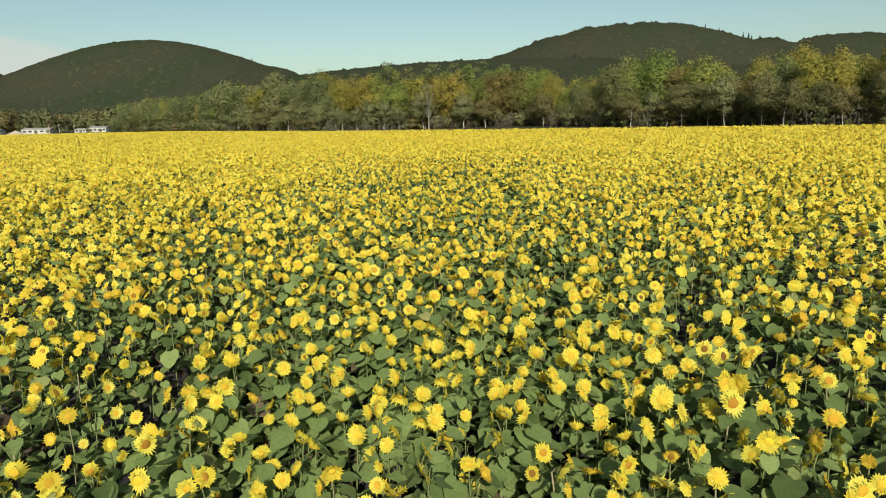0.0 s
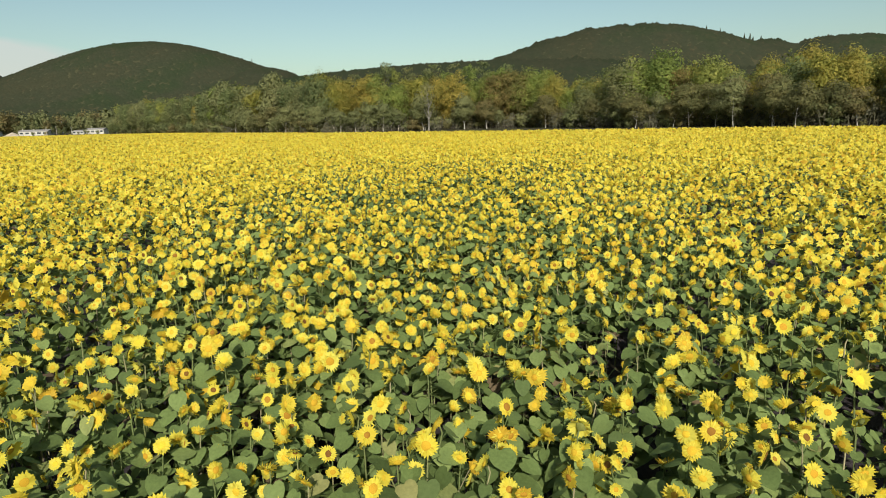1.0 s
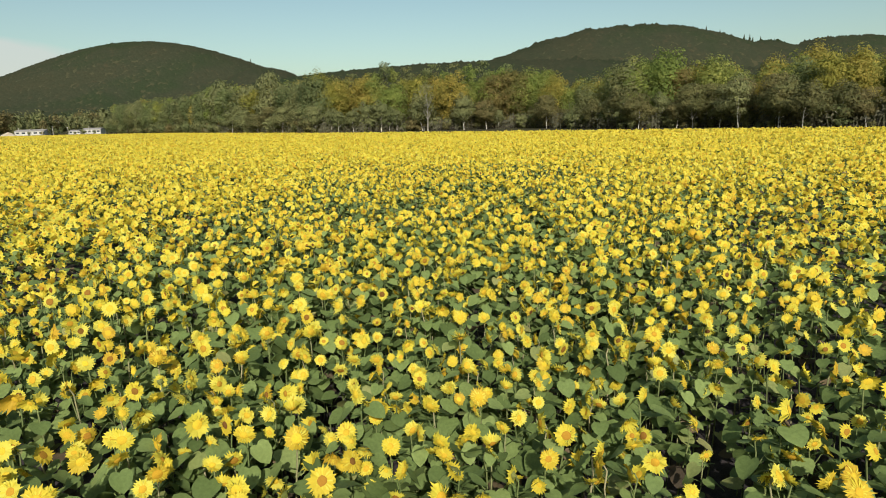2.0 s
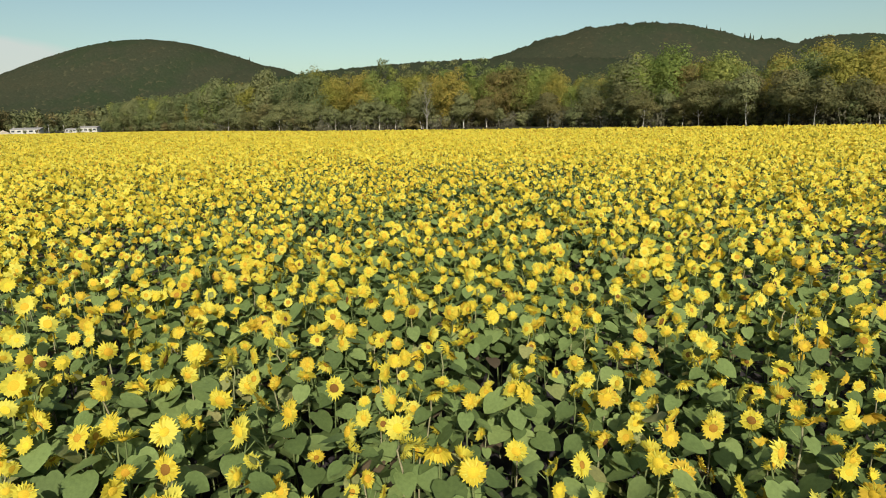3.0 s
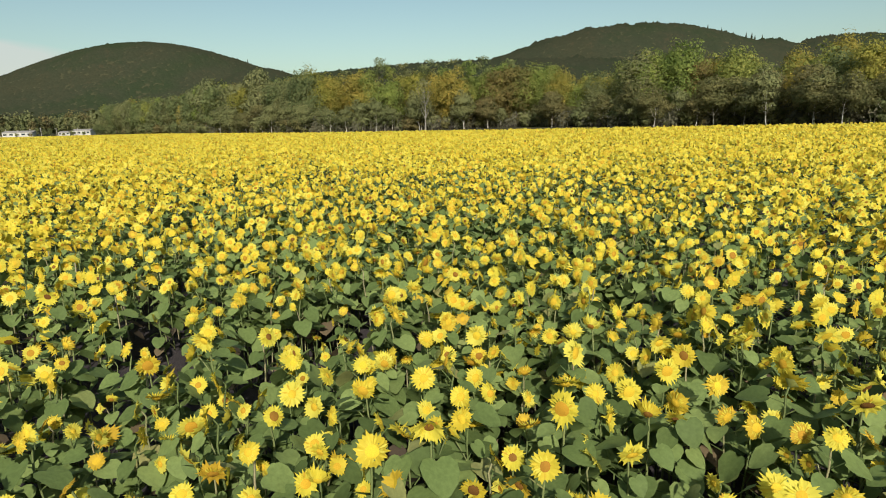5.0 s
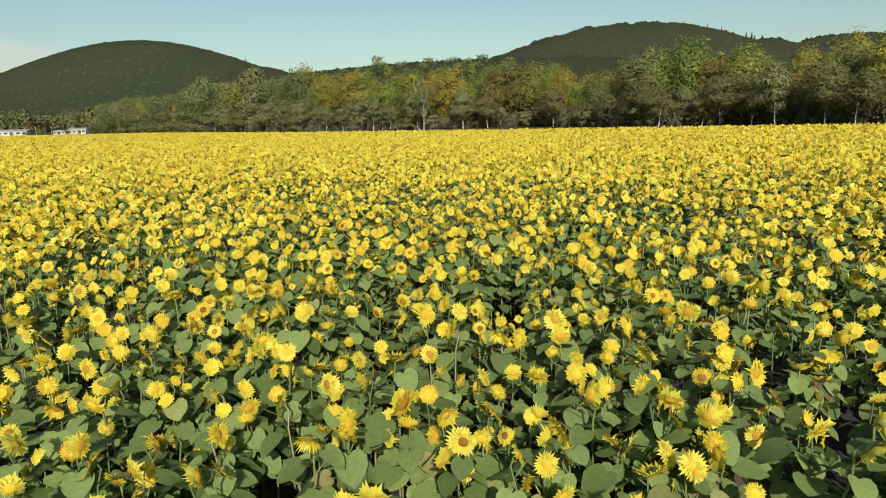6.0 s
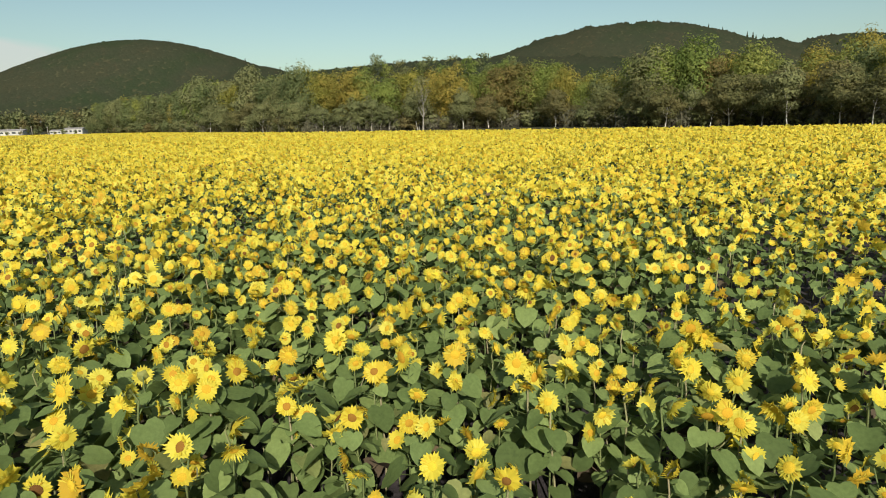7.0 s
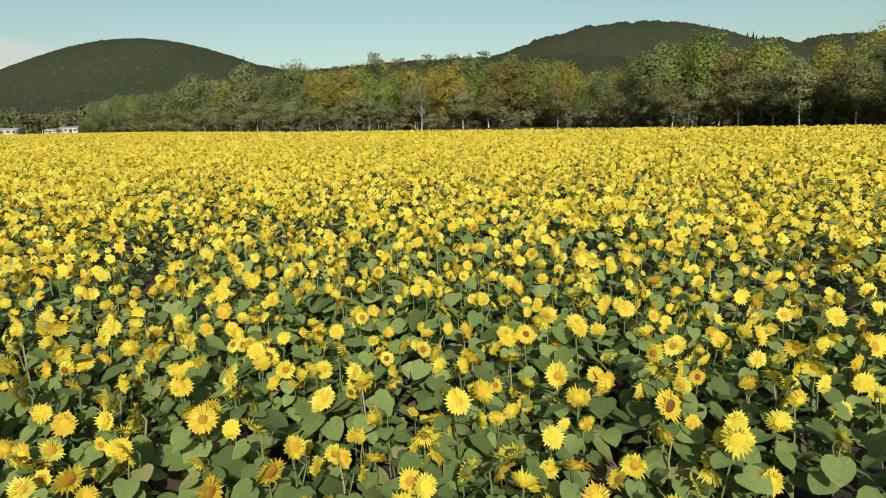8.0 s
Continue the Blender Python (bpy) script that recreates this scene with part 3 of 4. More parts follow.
def brushwood():
    """Grey-brown saplings, dead stems and thin scrub under the crowns, added to lighten the shade at the wood's edge.
    """
    r = random.Random(25)
    v, f = [], []
    for x, y, nx, ny in along(LINE[:12], 0.40):
        d = math.hypot(x, y - 25)
        ux, uy = x / d, (y - 25) / d
        off = r.uniform(0.5, 17)
        px, py = x + ux * off + r.uniform(-2, 2), y + uy * off + r.uniform(-2, 2)
        base = float(land(px, py)) - 0.2
        for n in range(6):
            h, lean, w = r.uniform(2.0, 7.5), r.gauss(0, 0.7), r.uniform(0.05, 0.13)
            qx, qy = px + r.gauss(0, 1.3), py + r.gauss(0, 1.3)
            o = len(v)
            v += [(qx - w, qy, base), (qx + w, qy + 0.05, base), (qx + lean, qy + r.gauss(0, 0.4), base + h)]
            f.append((o, o + 1, o + 2))
            for k in range(3):
                cx, cy, cz = qx + lean * 0.7 + r.gauss(0, 0.6), qy + r.gauss(0, 0.6), base + h * r.uniform(0.35, 1.0)
                q = r.uniform(0.25, 0.55)
                o = len(v)
                v += [(cx - q, cy, cz - q * r.random()), (cx + q, cy + q * r.uniform(-1, 1), cz), (cx + q * r.uniform(-0.5, 0.5), cy, cz + q * 1.2)]
                f.append((o, o + 1, o + 2))
    tagged(new("undergrowth", mesh_of("undergrowth", v, f, [FILL_BRUSH], smooth=False)), "grey-brown leafless scrub and saplings under the trees", "undergrowth", kind="stuff")


tree_belt()
wood_behind()
brushwood()
brambles()

# ---------------------------------------------------------------- far buildings by the wood


def spruce(x, y, height, seed):
    r = random.Random(seed)
    root = new("spruce")
    tagged(root, "dark pointed spruce on the crest of a wooded hill", "tree", "spruces on the crest")
    root.matrix_basis = pose(x, y, float(land(x, y)) + 1.5)
    v, f = tube([(0, 0, -6), (0, 0, height * 0.5), (0, 0, height)], (0.35, 0.2, 0.03), 6)
    new("trunk", mesh_of("trunk", v, f, [BARK])).parent = root
    b = Bits()
    for k in range(7):
        z, q = height * (0.12 + 0.125 * k), height * 0.24 * (1 - k / 7.6)
        ring = [(q * r.uniform(0.7, 1.15) * math.cos(t), q * r.uniform(0.7, 1.15) * math.sin(t), z - height * 0.05) for t in [6.283 * n / 9 for n in range(9)]]
        b.add([(0, 0, z + height * 0.17)] + ring, [(0, 1 + n, 1 + (n + 1) % 9) for n in range(9)], 0)
    v, f, m = b.arrays()
    new("crown", mesh_of("crown", v, f, [WOODS], m, smooth=False)).parent = root


def crest(u):
    """The place on the skyline at the bearing u (x over y)."""
    d = np.arange(900.0, 2100.0, 10)
    z = (land(u * d, d) - 2) / d
    k = float(d[int(z.argmax())])
    return u * k, k


for n, (u, h) in enumerate(((0.486, 15), (0.495, 18), (0.500, 13), (0.513, 17), (0.535, 11), (0.425, 12), (0.447, 10), (-0.297, 13))):
    spruce(*crest(u), h, 60 + n)
plant("tall", 2, -58, 298, 0.98, 20)


def sand_mound():
    v, f, n, rings = [(0, 0, 4.2)], [], 18, 6
    for k in range(1, rings + 1):
        s = k / rings
        for i in range(n):
            t = 6.283 * i / n
            q = 1 + 0.18 * noise.noise((math.cos(t) * 2, math.sin(t) * 2, s * 2))
            v.append((10 * s * q * math.cos(t), 6 * s * q * math.sin(t), 4.2 * (1 - s) ** 1.15 * (1 + 0.2 * noise.noise((i * 0.7, k * 0.9, 3))) - 0.3 * (k == rings)))
    for i in range(n):
        f.append((0, 1 + i, 1 + (i + 1) % n))
        for k in range(rings - 1):
            a, b = 1 + k * n, 1 + (k + 1) * n
            j = (i + 1) % n
            f += [(a + i, b + i, b + j), (a + i, b + j, a + j)]
    ob = new("sand_mound", mesh_of("sand_mound", v, f, [CONCRETE]))
    ob.matrix_basis = pose(-424, 612, float(land(-424, 612)))
    tagged(ob, "broad low mound of beige sand beyond the field", "mound")


sand_mound()


def hall(x, y, w, d, h, deg, bays, text):
    root = new("building")
    tagged(root, text, "building", "far buildings")
    root.matrix_basis = pose(x, y, float(land(x, y)), 0, 0, deg)
    part("wall", box(bmesh.new(), -w / 2, -d / 2, -0.5, w / 2, d / 2, h), WHITE, root)
    bm = bmesh.new()
    for sx in (-w / 2 - 0.4, w / 2 + 0.4):
        for p in ((-d / 2 - 0.4, h), (0, h + d * 0.12), (d / 2 + 0.4, h), (d / 2 + 0.4, h - 0.3), (-d / 2 - 0.4, h - 0.3)):
            bm.verts.new((sx, *p))
    bm.verts.ensure_lookup_table()
    vs = bm.verts
    bm.faces.new(vs[:5])
    bm.faces.new(list(vs[5:])[::-1])
    for i in range(5):
        j = (i + 1) % 5
        bm.faces.new((vs[i], vs[5 + i], vs[5 + j], vs[j]))
    bmesh.ops.recalc_face_normals(bm, faces=bm.faces)
    part("roof", bm, ROOFING, root)
    for i in range(bays):
        cx = -w / 2 + w * (i + 0.5) / bays
        part("window", box(bmesh.new(), cx - w / bays * 0.3, -d / 2 - 0.08, h * 0.35, cx + w / bays * 0.3, -d / 2 + 0.1, h * 0.72), GLASS, root)


def utility_pole(x, y, h, deg):
    root = new("utility_pole")
    tagged(root, "pale slim utility pole with a crossarm beside far buildings", "pole", "poles by the buildings")
    root.matrix_basis = pose(x, y, float(land(x, y)), 0, 0, deg)
    v, f = tube([(0, 0, -0.3), (0, 0, h * 0.6), (0, 0, h)], (0.26, 0.22, 0.18), 8)
    new("pole", mesh_of("pole", v, f, [POLE])).parent = root
    part("crossarm", box(bmesh.new(), -0.9, -0.22, h - 0.75, 0.9, -0.10, h - 0.6, 0.02), POLE, root)
    for px in (-0.75, 0.0, 0.75):
        v, f = tube([(px, -0.16, h - 0.6), (px, -0.16, h - 0.42)], (0.05, 0.035), 6)
        new("insulator", mesh_of("insulator", v, f, [WHITE])).parent = root


def far_buildings():
    hall(-446, 682, 30, 14, 4.6, 6, 5, "long low white hall with a grey roof beyond the field")
    hall(-404, 694, 13, 10, 3.6, -5, 3, "small white building beside a long hall")
    hall(-381, 686, 19, 12, 5.0, 4, 4, "low white building with a row of windows")
    hall(-488, 668, 20, 11, 4.6, 10, 4, "low pale shed at the wood's foot")
    root = new("chimney")
    tagged(root, "slim white chimney standing among far trees", "chimney")
    root.matrix_basis = pose(-490, 800, float(land(-490, 800)))
    for nm, z0, z1, r0, r1 in (("shaft", -0.5, 17, 1.1, 0.9), ("cap", 17, 17.8, 1.1, 1.1)):
        v, f = tube([(0, 0, z0), (0, 0, z1)], [r0, r1], 12)
        v = np.concatenate([v, [(0, 0, z1)]])
        f = np.concatenate([f, [(12 + k, 12 + (k + 1) % 12, 24) for k in range(12)]])
        ob = new(nm, mesh_of(nm, v, f, [WHITE]))
        ob.parent = root
    for n, (x, h) in enumerate(((-446, 8), (-434, 7), (-421, 8), (-410, 9), (-394, 8), (-372, 8))):
        utility_pole(x, 660, h, 8 * n)
    for x, y, s in ((-417, 686, 0.30), (-424, 687, 0.26), (-431, 686, 0.30), (-470, 690, 0.34), (-462, 700, 0.42), (-396, 700, 0.36), (-362, 690, 0.34)):
        plant("distant", 2, x, y, s, 3 * x)
    for n, (x, y) in enumerate(((-459, 664), (-440, 666), (-428, 670), (-414, 672), (-392, 668), (-368, 664), (-476, 658), (-385, 672), (-355, 668))):
        plant("shrub", n, x, y, 0.5 + 0.13 * (n * 5 % 4), 40 * n)


far_buildings()

# ---------------------------------------------------------------- sunflowers
SLOTS = [LEAF, STEM, PETAL, DISC, CALYX, DRY]


def leaf_blade(r, length, detail):
    """A heart-shaped blade from its base along +x, folded at the rib and drooping at the tip."""
    width, droop, fold = length * r.uniform(0.92, 1.12), r.uniform(0.10, 0.5), r.uniform(0.02, 0.16)
    if detail == 0:
        rib, side = (0.0, 0.34, 0.66, 1.0), ((-0.12, 0.15), (-0.09, 0.35), (0.13, 0.50), (0.42, 0.49), (0.69, 0.36), (0.89, 0.17))
    elif detail == 1:
        rib, side = (0.0, 0.98), ((-0.10, 0.27), (0.12, 0.50), (0.48, 0.47), (0.82, 0.26))
    else:
        rib, side = (0.0, 1.0), ((0.35, 0.46),)

    def at(u, w):
        wav = 0.02 * math.sin(9 * u + 5 * w)
        return (u * length, w * width, (abs(w) * fold * 1.4 - droop * u * u * 0.55 + wav) * length)

    v = [at(u, 0) for u in rib]
    n, k = len(rib), len(side)
    v += [at(u, w) for u, w in side] + [at(u, -w) for u, w in side]
    f = []
    if detail == 0:
        for s, flip in ((n, False), (n + k, True)):
            t = [(0, s + 1, s), (0, s + 2, s + 1), (0, 1, s + 2), (1, s + 3, s + 2), (1, 2, s + 3), (2, s + 4, s + 3), (2, s + 5, s + 4), (2, 3, s + 5)]
            f += [(a, c, b) if flip else (a, b, c) for a, b, c in t]
    elif detail == 1:
        f = [(0, 3, 2), (0, 4, 3), (0, 5, 4), (0, 1, 5), (0, 6, 7), (0, 7, 8), (0, 8, 9), (0, 9, 1)]
    else:
        f = [(0, 1, 2), (0, 3, 1)]
    return np.array(v), np.array(f)


def ragged_ring(r, size, count, inner, notch, cup, droop, loose):
    """A ring of narrow petals grown together at their bases, its tips uneven and bent to and fro."""
    v, f = [], []
    phase = r.uniform(0, 6.3)
    for i in range(count):
        a = 2 * math.pi * i / count
        v.append((0.003, inner * math.cos(a), inner * math.sin(a)))
    for i in range(2 * count):
        a = math.pi * (i - 0.5) / count + r.uniform(-0.25, 0.25) * math.pi / count
        tip = i % 2
        q = size * 0.5 * (r.uniform(0.82, 1.08) if tip else notch * r.uniform(0.88, 1.10))
        bend = (cup + droop * math.sin(a + phase)) * (q / (size * 0.5)) ** 1.5 + (r.gauss(0, loose) if tip else 0)
        v.append((bend * size, q * math.cos(a), q * math.sin(a)))
    for i in range(count):
        j = (i + 1) % count
        n0, t0, n1 = count + 2 * i, count + 2 * i + 1, count + (2 * i + 2) % (2 * count)
        f += [(i, n0, t0), (i, t0, n1), (i, n1, j)]
    return v, f


def head_bits(r, size, detail, age):
    """A flower head that faces +x: ragged ring of petals, domed disc, green back. Lists of (points, triangles, slot)."""
    out = []
    disc_r = size * r.uniform(0.145, 0.215)
    cup, droop = r.gauss(0.02, 0.12) - 0.14 * age, abs(r.gauss(0, 0.15))
    if detail < 2:
        v, f = ragged_ring(r, size, 22 if detail == 0 else 18, disc_r * 0.85, 0.77, cup, droop, 0.075)
        if detail == 0:
            count = 21
            for i in range(count):
                a = 2 * math.pi * (i + r.uniform(-0.3, 0.3)) / count
                reach = size * 0.5 * r.uniform(0.62, 0.98)
                half = math.pi * size * 0.26 / count * r.uniform(0.7, 1.0)
                back = (cup + 0.03 + r.gauss(0, 0.05)) * size
                mid = disc_r + (reach - disc_r) * 0.55
                ca, sa = math.cos(a), math.sin(a)
                o = len(v)
                pts = [(0.006, disc_r * 0.8, 0), (0.30 * back + 0.005, mid, half), (0.30 * back + 0.005, mid, -half), (back, reach, r.uniform(-0.6, 0.6) * half)]
                v += [(x, rad * ca - w * sa, rad * sa + w * ca) for x, rad, w in pts]
                f += [(o, o + 2, o + 1), (o + 1, o + 2, o + 3)]
        out.append((v, f, 2, "petals"))
        n = 9 if detail == 0 else 8
        v, f = [(0.013 * size / 0.24, 0, 0)], []
        for ring, (rr, xx) in enumerate(((0.55, 0.016), (1.04, 0.007)) if detail == 0 else ((1.05, 0.006),)):
            for i in range(n):
                a = 2 * math.pi * i / n + 0.3 * ring
                q = disc_r * rr * r.uniform(0.9, 1.1)
                v.append((xx * size / 0.24, q * math.cos(a), q * math.sin(a)))
        for i in range(n):
            j = (i + 1) % n
            f.append((0, 1 + i, 1 + j))
            if detail == 0:
                f += [(1 + i, 1 + n + i, 1 + n + j), (1 + i, 1 + n + j, 1 + j)]
        out.append((v, f, 3, "disc"))
        v, f = [(-0.055 * size / 0.24, 0, 0)], []
        m = 9 if detail == 0 else 5
        for i in range(m):
            a = 2 * math.pi * i / m
            q = disc_r * (1.5 if i % 2 else 1.1)
            v.append((-0.006, q * math.cos(a), q * math.sin(a)))
        for i in range(m):
            f.append((0, 1 + (i + 1) % m, 1 + i))
        out.append((v, f, 4, "calyx"))
    elif detail == 2:
        n = 14
        v = [(0, 0, 0)]
        phase = r.uniform(0, 6.3)
        for i in range(n):
            a = 2 * math.pi * (i + r.uniform(-0.3, 0.3)) / n
            q = size * (0.57 if i % 2 else 0.37) * r.uniform(0.82, 1.12)
            v.append((size * (cup + droop * math.sin(a + phase) + r.gauss(0, 0.05)), q * math.cos(a), q * math.sin(a)))
        out.append((v, [(0, 1 + i, 1 + (i + 1) % n) for i in range(n)], 2, "petals"))
        v = [(0.02, disc_r * 1.05 * math.cos(a), disc_r * 1.05 * math.sin(a)) for a in (0.3, 1.56, 2.81, 4.07, 5.33)]
        out.append((v, [(0, 1, 2), (0, 2, 3), (0, 3, 4)], 3, "disc"))
    else:
        big = size * (0.57 if detail == 3 else 0.92)
        v = [(r.uniform(-0.05, 0.05), big * r.uniform(0.75, 1.15) * math.cos(a), big * r.uniform(0.8, 1.1) * math.sin(a)) for a in (0.2, 1.45, 2.7, 3.96, 5.2)]
        out.append((v, [(0, 1, 2), (0, 2, 3), (0, 3, 4)], 2, "petals"))
        wide = disc_r * (1.5 if detail == 3 else 2.4)
        turned = r.uniform(0, 2)
        out.append(([(0.045, wide * math.cos(a + turned), wide * math.sin(a + turned)) for a in (0.5, 2.6, 4.7)], [(0, 1, 2)], 3, "disc"))
    return out


def plant_pieces(seed, detail):
    """A sunflower plant 1.6 m high, its head facing -y: list of (name, points, triangles, slot)."""
    r = random.Random(seed)
    out = []
    high = 1.6
    tilt = radians(r.gauss(16, 17) if r.random() < 0.84 else r.uniform(-45, 5))
    yaw = radians(-90 + r.gauss(0, 18))
    face = Vector((math.cos(yaw) * math.cos(tilt), math.sin(yaw) * math.cos(tilt), math.sin(tilt)))
    size = r.uniform(0.188, 0.276)
    age = r.random() ** 3
    neck = Vector((0, 0, high - 0.06)) - 0.03 * face
    head = Vector((0, 0, high)) + face * 0.05
    if detail == 0:
        bend = r.uniform(-0.04, 0.04)
        pts = [(0, 0, -0.05), (bend, 0.02, 0.7), (0, 0, 1.36), tuple(neck), tuple(head - face * 0.045)]
        out.append(("stem", *tube(pts, (0.014, 0.012, 0.010, 0.009, 0.011), 4), 1))
    elif detail == 1:
        out.append(("stem", *tube([(0, 0, 0.5), tuple(neck), tuple(head - face * 0.04)], (0.015, 0.012, 0.01), 3), 1))
    heads = [(head, face, size)]
    if (detail == 3 and seed % 4) or (detail == 2 and seed % 2) or (seed % 10 in (3, 6, 8) and detail < 4):
        side = yaw + r.choice((-1, 1)) * r.uniform(0.3, 1.3)
        lift = radians(r.uniform(-5, 45))
        face2 = Vector((math.cos(side) * math.cos(lift), math.sin(side) * math.cos(lift), math.sin(lift)))
        top2 = Vector((math.cos(side) * 0.12, math.sin(side) * 0.12, high - r.uniform(0.10, 0.34 if detail > 1 else 0.24)))
        heads.append((top2 + face2 * 0.05, face2, size * r.uniform(0.72, 0.92)))
        if detail < 2:
            out.append(("branch", *tube([(0, 0, high - 0.42), tuple(top2 - face2 * 0.02), tuple(top2 + face2 * 0.01)], (0.009, 0.008, 0.008), 3), 1))
    for head, face, size in heads:
        rot = np.array(face.to_track_quat("X", "Z").to_matrix())
        for v, f, slot, nm in head_bits(r, size, 1 if detail == 0 and head is not heads[0][0] else detail, age):
            out.append((nm, np.array(v) @ rot.T + np.array(head), np.array(f), slot))
    count = (9, 7, 5, 3, 1)[detail]
    a = r.uniform(0, 6.3)
    for i in range(count):
        s = (i + r.uniform(0, 0.6)) / count
        z = high * (0.52 + 0.40 * s) if detail < 2 else high * (0.55 + 0.34 * s)
        length = (0.285 - 0.075 * s * s) * r.uniform(0.62, 1.22) * (0.95, 0.90, 0.98, 1.6, 2.2)[detail]
        a += 2.4 + r.uniform(-0.3, 0.3)
        stalk = length * r.uniform(0.45, 0.7)
        up = r.uniform(0.2, 0.7)
        base = Vector((math.cos(a) * stalk, math.sin(a) * stalk, z + stalk * up))
        v, f = leaf_blade(r, length, (0, 1, 1 if i > 3 else 2, 2, 2)[detail])
        m = turn("Z", a) @ turn("Y", r.uniform(0.05, 0.85)) @ turn("X", r.uniform(-0.35, 0.35))
        v = v @ m.T + np.array(base)
        slot = 5 if ((s < 0.2 and r.random() < 0.25) or (detail > 1 and r.random() < 0.06)) else 0
        if detail == 0:
            tv = np.array([(0, 0, z + 0.007), (0, 0, z - 0.007), tuple(base + Vector((-math.sin(a), math.cos(a), 0)) * 0.006), tuple(base - Vector((-math.sin(a), math.cos(a), 0)) * 0.006)])
            tf = np.array([(0, 1, 2), (1, 0, 3), (0, 2, 3)])
            f = np.concatenate([f, tf + len(v)])
            v = np.concatenate([v, tv])
        out.append(("leaf", v, f, slot))
    return out


# poor patches in the crop: x, y, radius
POOR = ((7.2, 49.3, 2.3), (3.5, 48.2, 1.1), (11.9, 37.2, 1.4), (-6.8, 61.5, 1.4), (6.2, 66.7, 1.6), (-11.9, 70.3, 1.7), (-4.3, 35.5, 1.1), (-1.8, 35.3, 1.3), (-6.6, 27.7, 1.1),
        (10.3, 30.2, 1.3), (-9.7, 55.6, 1.3), (1.8, 58.1, 1.3), (6.8, 54.6, 1.4))


def thinned(x, y):
    """Where the stand is thin: patches some metres wide."""
    a = np.sin(x * 0.63 + 1.7 * np.sin(y * 0.21)) * np.sin(y * 0.47 + 1.3 * np.sin(x * 0.33 + 2.0))
    b = np.sin(x * 1.9 + 0.6 * y + 2.2 * np.sin(y * 0.9)) * np.sin(y * 1.6 - 0.7 * x)
    t = 0.47 + 0.33 * a + 0.25 * b
    for px, py, r in POOR:
        t = np.maximum(t, 1.0 * np.exp(-0.5 * (((x - px) / r) ** 2 + ((y - py) / r) ** 2) * 0.7))
    return t


def stand():
    """The plants' places: an uneven sowing in rows that run slantwise up the field."""
    row, gap, slant = 0.55, 0.255, radians(24)
    a, b = np.meshgrid(np.arange(-560, 460, row), np.arange(-260, 760, gap))
    p = np.stack([a.ravel(), b.ravel()], -1).astype(np.float32)
    c, s = math.cos(slant), math.sin(slant)
    p = np.stack([c * p[:, 0] - s * p[:, 1], s * p[:, 0] + c * p[:, 1]], -1)
    x, y = p.T
    inside = (np.abs(x) < 0.80 * (y + 6) + 3) & (y > 1.0)
    p = p[(inside | ((x > -140) & (x < 170) & (y > -25) & (y < 190))) & (x > -420) & (y < edge_y(x))]
    p = p + rng.normal(0, 0.17, p.shape)
    x, y = p.T
    inside = (np.abs(x) < 0.80 * (y + 6) + 3) & (y > 1.0)
    away = np.hypot(x, y - np.clip(y, 3, 51))
    beside = (np.abs(x) < 46) & (y > -14) & (y < 70)
    share = np.select([~inside & beside, ~inside, away > 180, away > 130, away > 95, away > 48], [0.62, 0.08, 0.11, 0.16, 0.25, 0.72], 0.92)
    share = np.where(thinned(x, y) > 0.78, share * 0.45, share)
    keep = rng.random(len(x)) < share
    return p[keep], inside[keep], away[keep]


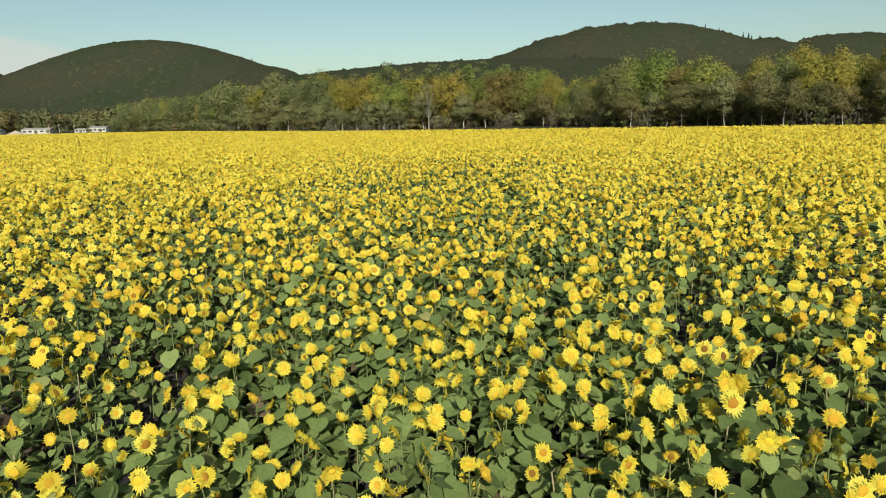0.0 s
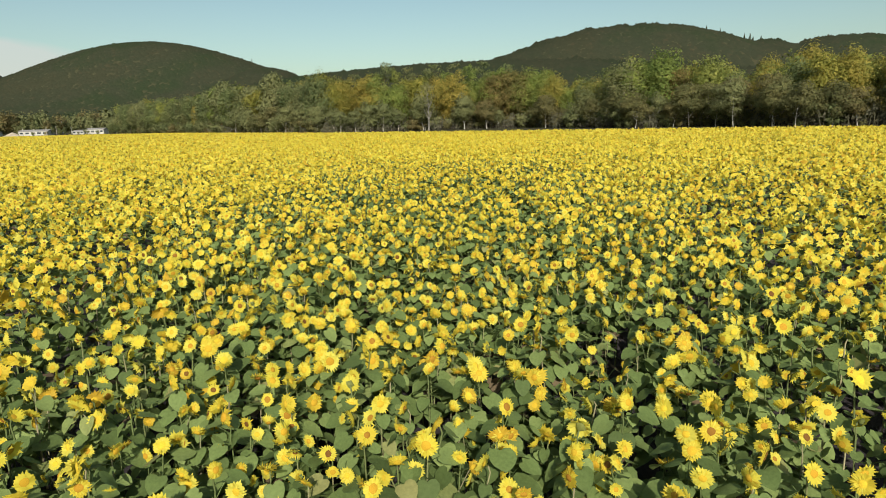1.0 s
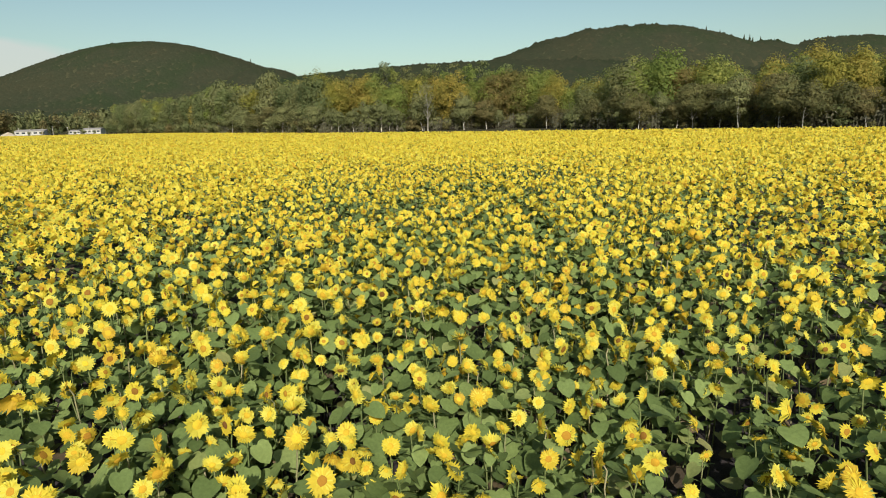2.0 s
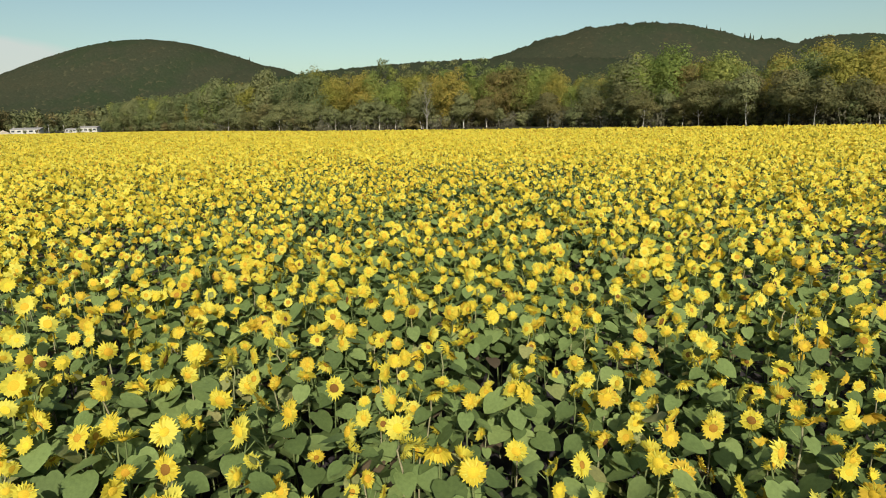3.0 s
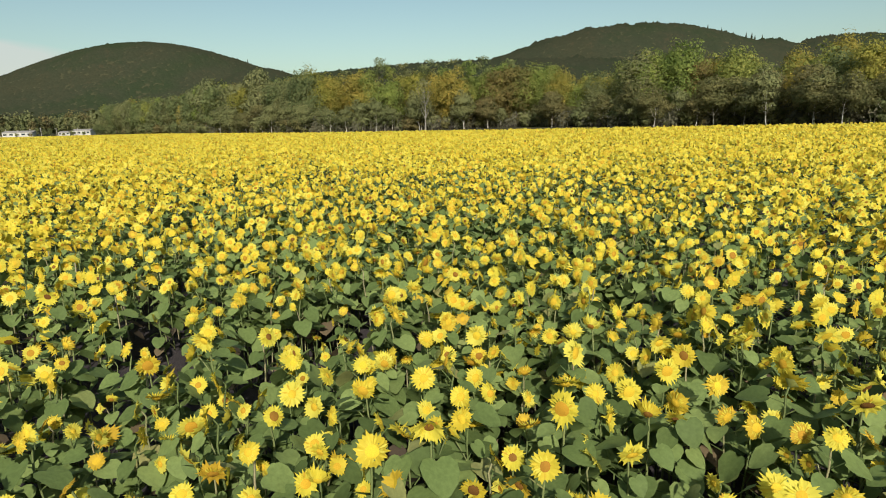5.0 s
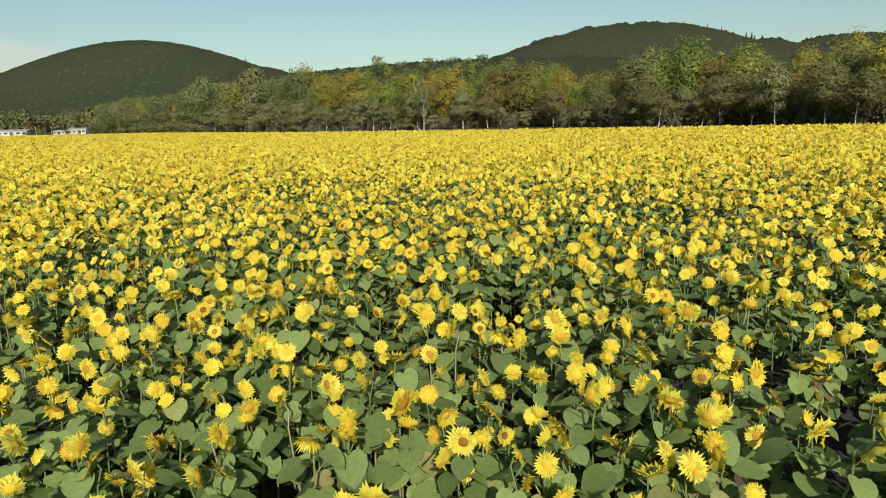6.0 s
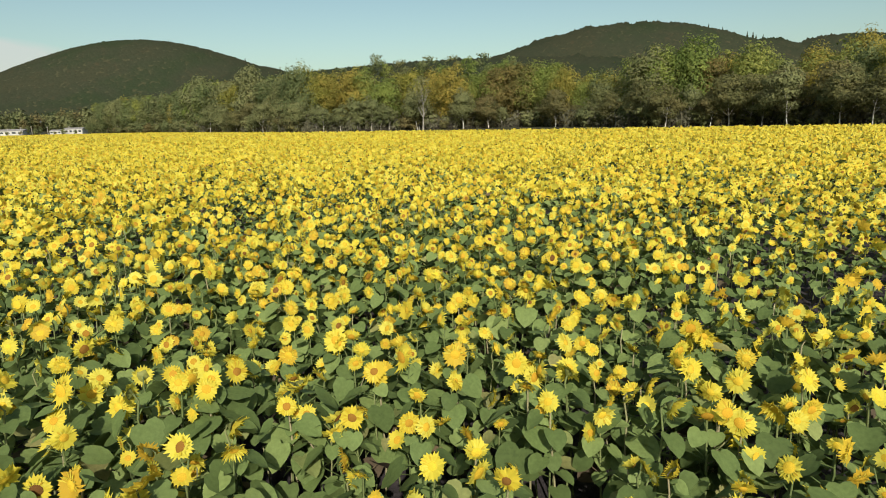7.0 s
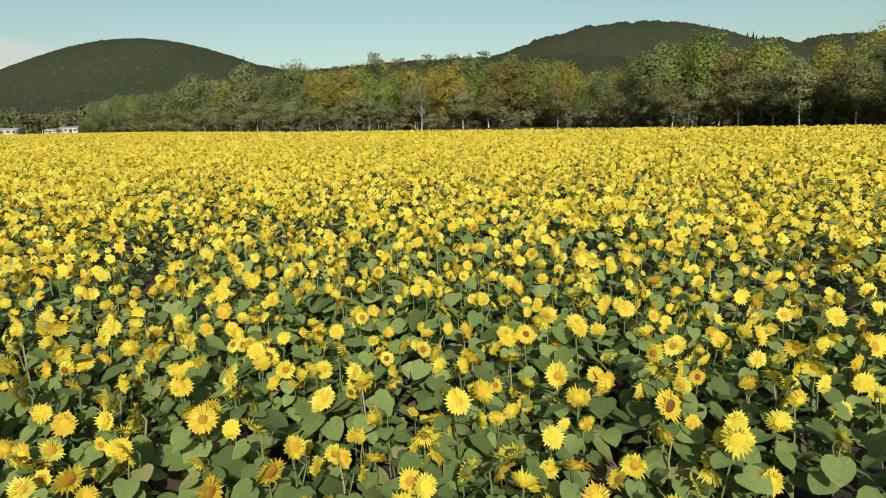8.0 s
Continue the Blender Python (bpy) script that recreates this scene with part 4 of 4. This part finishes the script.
def sunflowers():
    p, inside, dist = stand()
    x, y = p.T
    k = len(p)
    lod = np.select([~inside & (dist > 30), ~inside, dist < 4.3, dist < 9.0, dist < 24, dist < 90], [4, 3, 0, 1, 2, 3], 4)
    spin = rng.normal(0, radians(44), k)
    spin = np.clip(spin, -1.35, 1.35)
    odd = rng.random(k) < 0.03
    spin[odd] = rng.uniform(-math.pi, math.pi, odd.sum())
    size = rng.normal(1.0, 0.085, k) + 0.04 * np.sin(x * 0.31) * np.sin(y * 0.23)
    size = np.clip(size, 0.8, 1.16) - 0.12 * (thinned(x, y) > 0.75)
    lean = rng.normal(0, 0.05, (k, 2))
    hero = (np.abs(x) < 2.6) & (((y > 6.2) & (y < 10.8)) | ((y > 25.5) & (y < 30)) | ((y > 49) & (y < 54)))
    hero &= np.cumsum(hero) <= 300
    kinds = 36
    b = Bits()
    for d in range(5):
        for s in range(kinds):
            vs, fs, ms, o = [], [], [], 0
            for nm, v, f, slot in plant_pieces(100 + s, d):
                vs.append(v)
                fs.append(f + o)
                ms.append(np.full(len(f), slot))
                o += len(v)
            v, f, m = np.concatenate(vs), np.concatenate(fs), np.concatenate(ms)
            pick = np.flatnonzero((lod == d) & (np.arange(k) % kinds == s) & ~hero)
            if not len(pick):
                continue
            c, sn = np.cos(spin[pick])[:, None], np.sin(spin[pick])[:, None]
            vx, vy, vz = v.T
            sc = size[pick][:, None]
            w = np.stack([(c * vx - sn * vy + lean[pick, :1] * vz) * sc + x[pick][:, None], (sn * vx + c * vy + lean[pick, 1:] * vz) * sc + y[pick][:, None], vz * sc + 0 * c], -1)
            b.v.append(w.reshape(-1, 3))
            b.f.append((b.n + np.arange(len(pick))[:, None, None] * len(v) + f[None]).reshape(-1, 3))
            b.m.append(np.tile(m, len(pick)))
            b.n += len(pick) * len(v)
    v, f, m = b.arrays()
    ob = new("sunflowers", mesh_of("sunflowers", v, f, SLOTS, m))
    tagged(ob, "dense blooming sunflower crop filling the whole field", "sunflowers", kind="stuff")
    # the plants nearest to the way, each one a thing of its own
    protos = []
    for s in range(10):
        root = new("sunflower")
        two = (100 + s) % 10 in (3, 6, 8)
        tagged(root, "branched sunflower with two yellow heads and broad green leaves" if two else "tall sunflower in bloom with broad green leaves in dark soil", "sunflower", "sunflowers of the field")
        later = []
        for nm, v, f, slot in plant_pieces(100 + s, 0):
            ob = new("flower_head" if nm == "calyx" else nm, mesh_of(nm, v, f, [SLOTS[slot]]))
            if nm == "calyx":
                ob.parent = root
                for p in later:
                    p.parent = ob
                later = []
            elif nm in ("petals", "disc"):
                later.append(ob)
            else:
                ob.parent = root
        protos.append(root)
    for n, i in enumerate(np.flatnonzero(hero)):
        s = float(size[i])
        m = pose(float(x[i]), float(y[i]), 0, math.degrees(-lean[i, 1]), math.degrees(lean[i, 0]), math.degrees(spin[i]))
        ob = protos[n % 10]
        if n >= 10:
            ob = copy_thing(ob, m)
        else:
            ob.matrix_basis = m
        ob.scale = (s, s, s)


sunflowers()
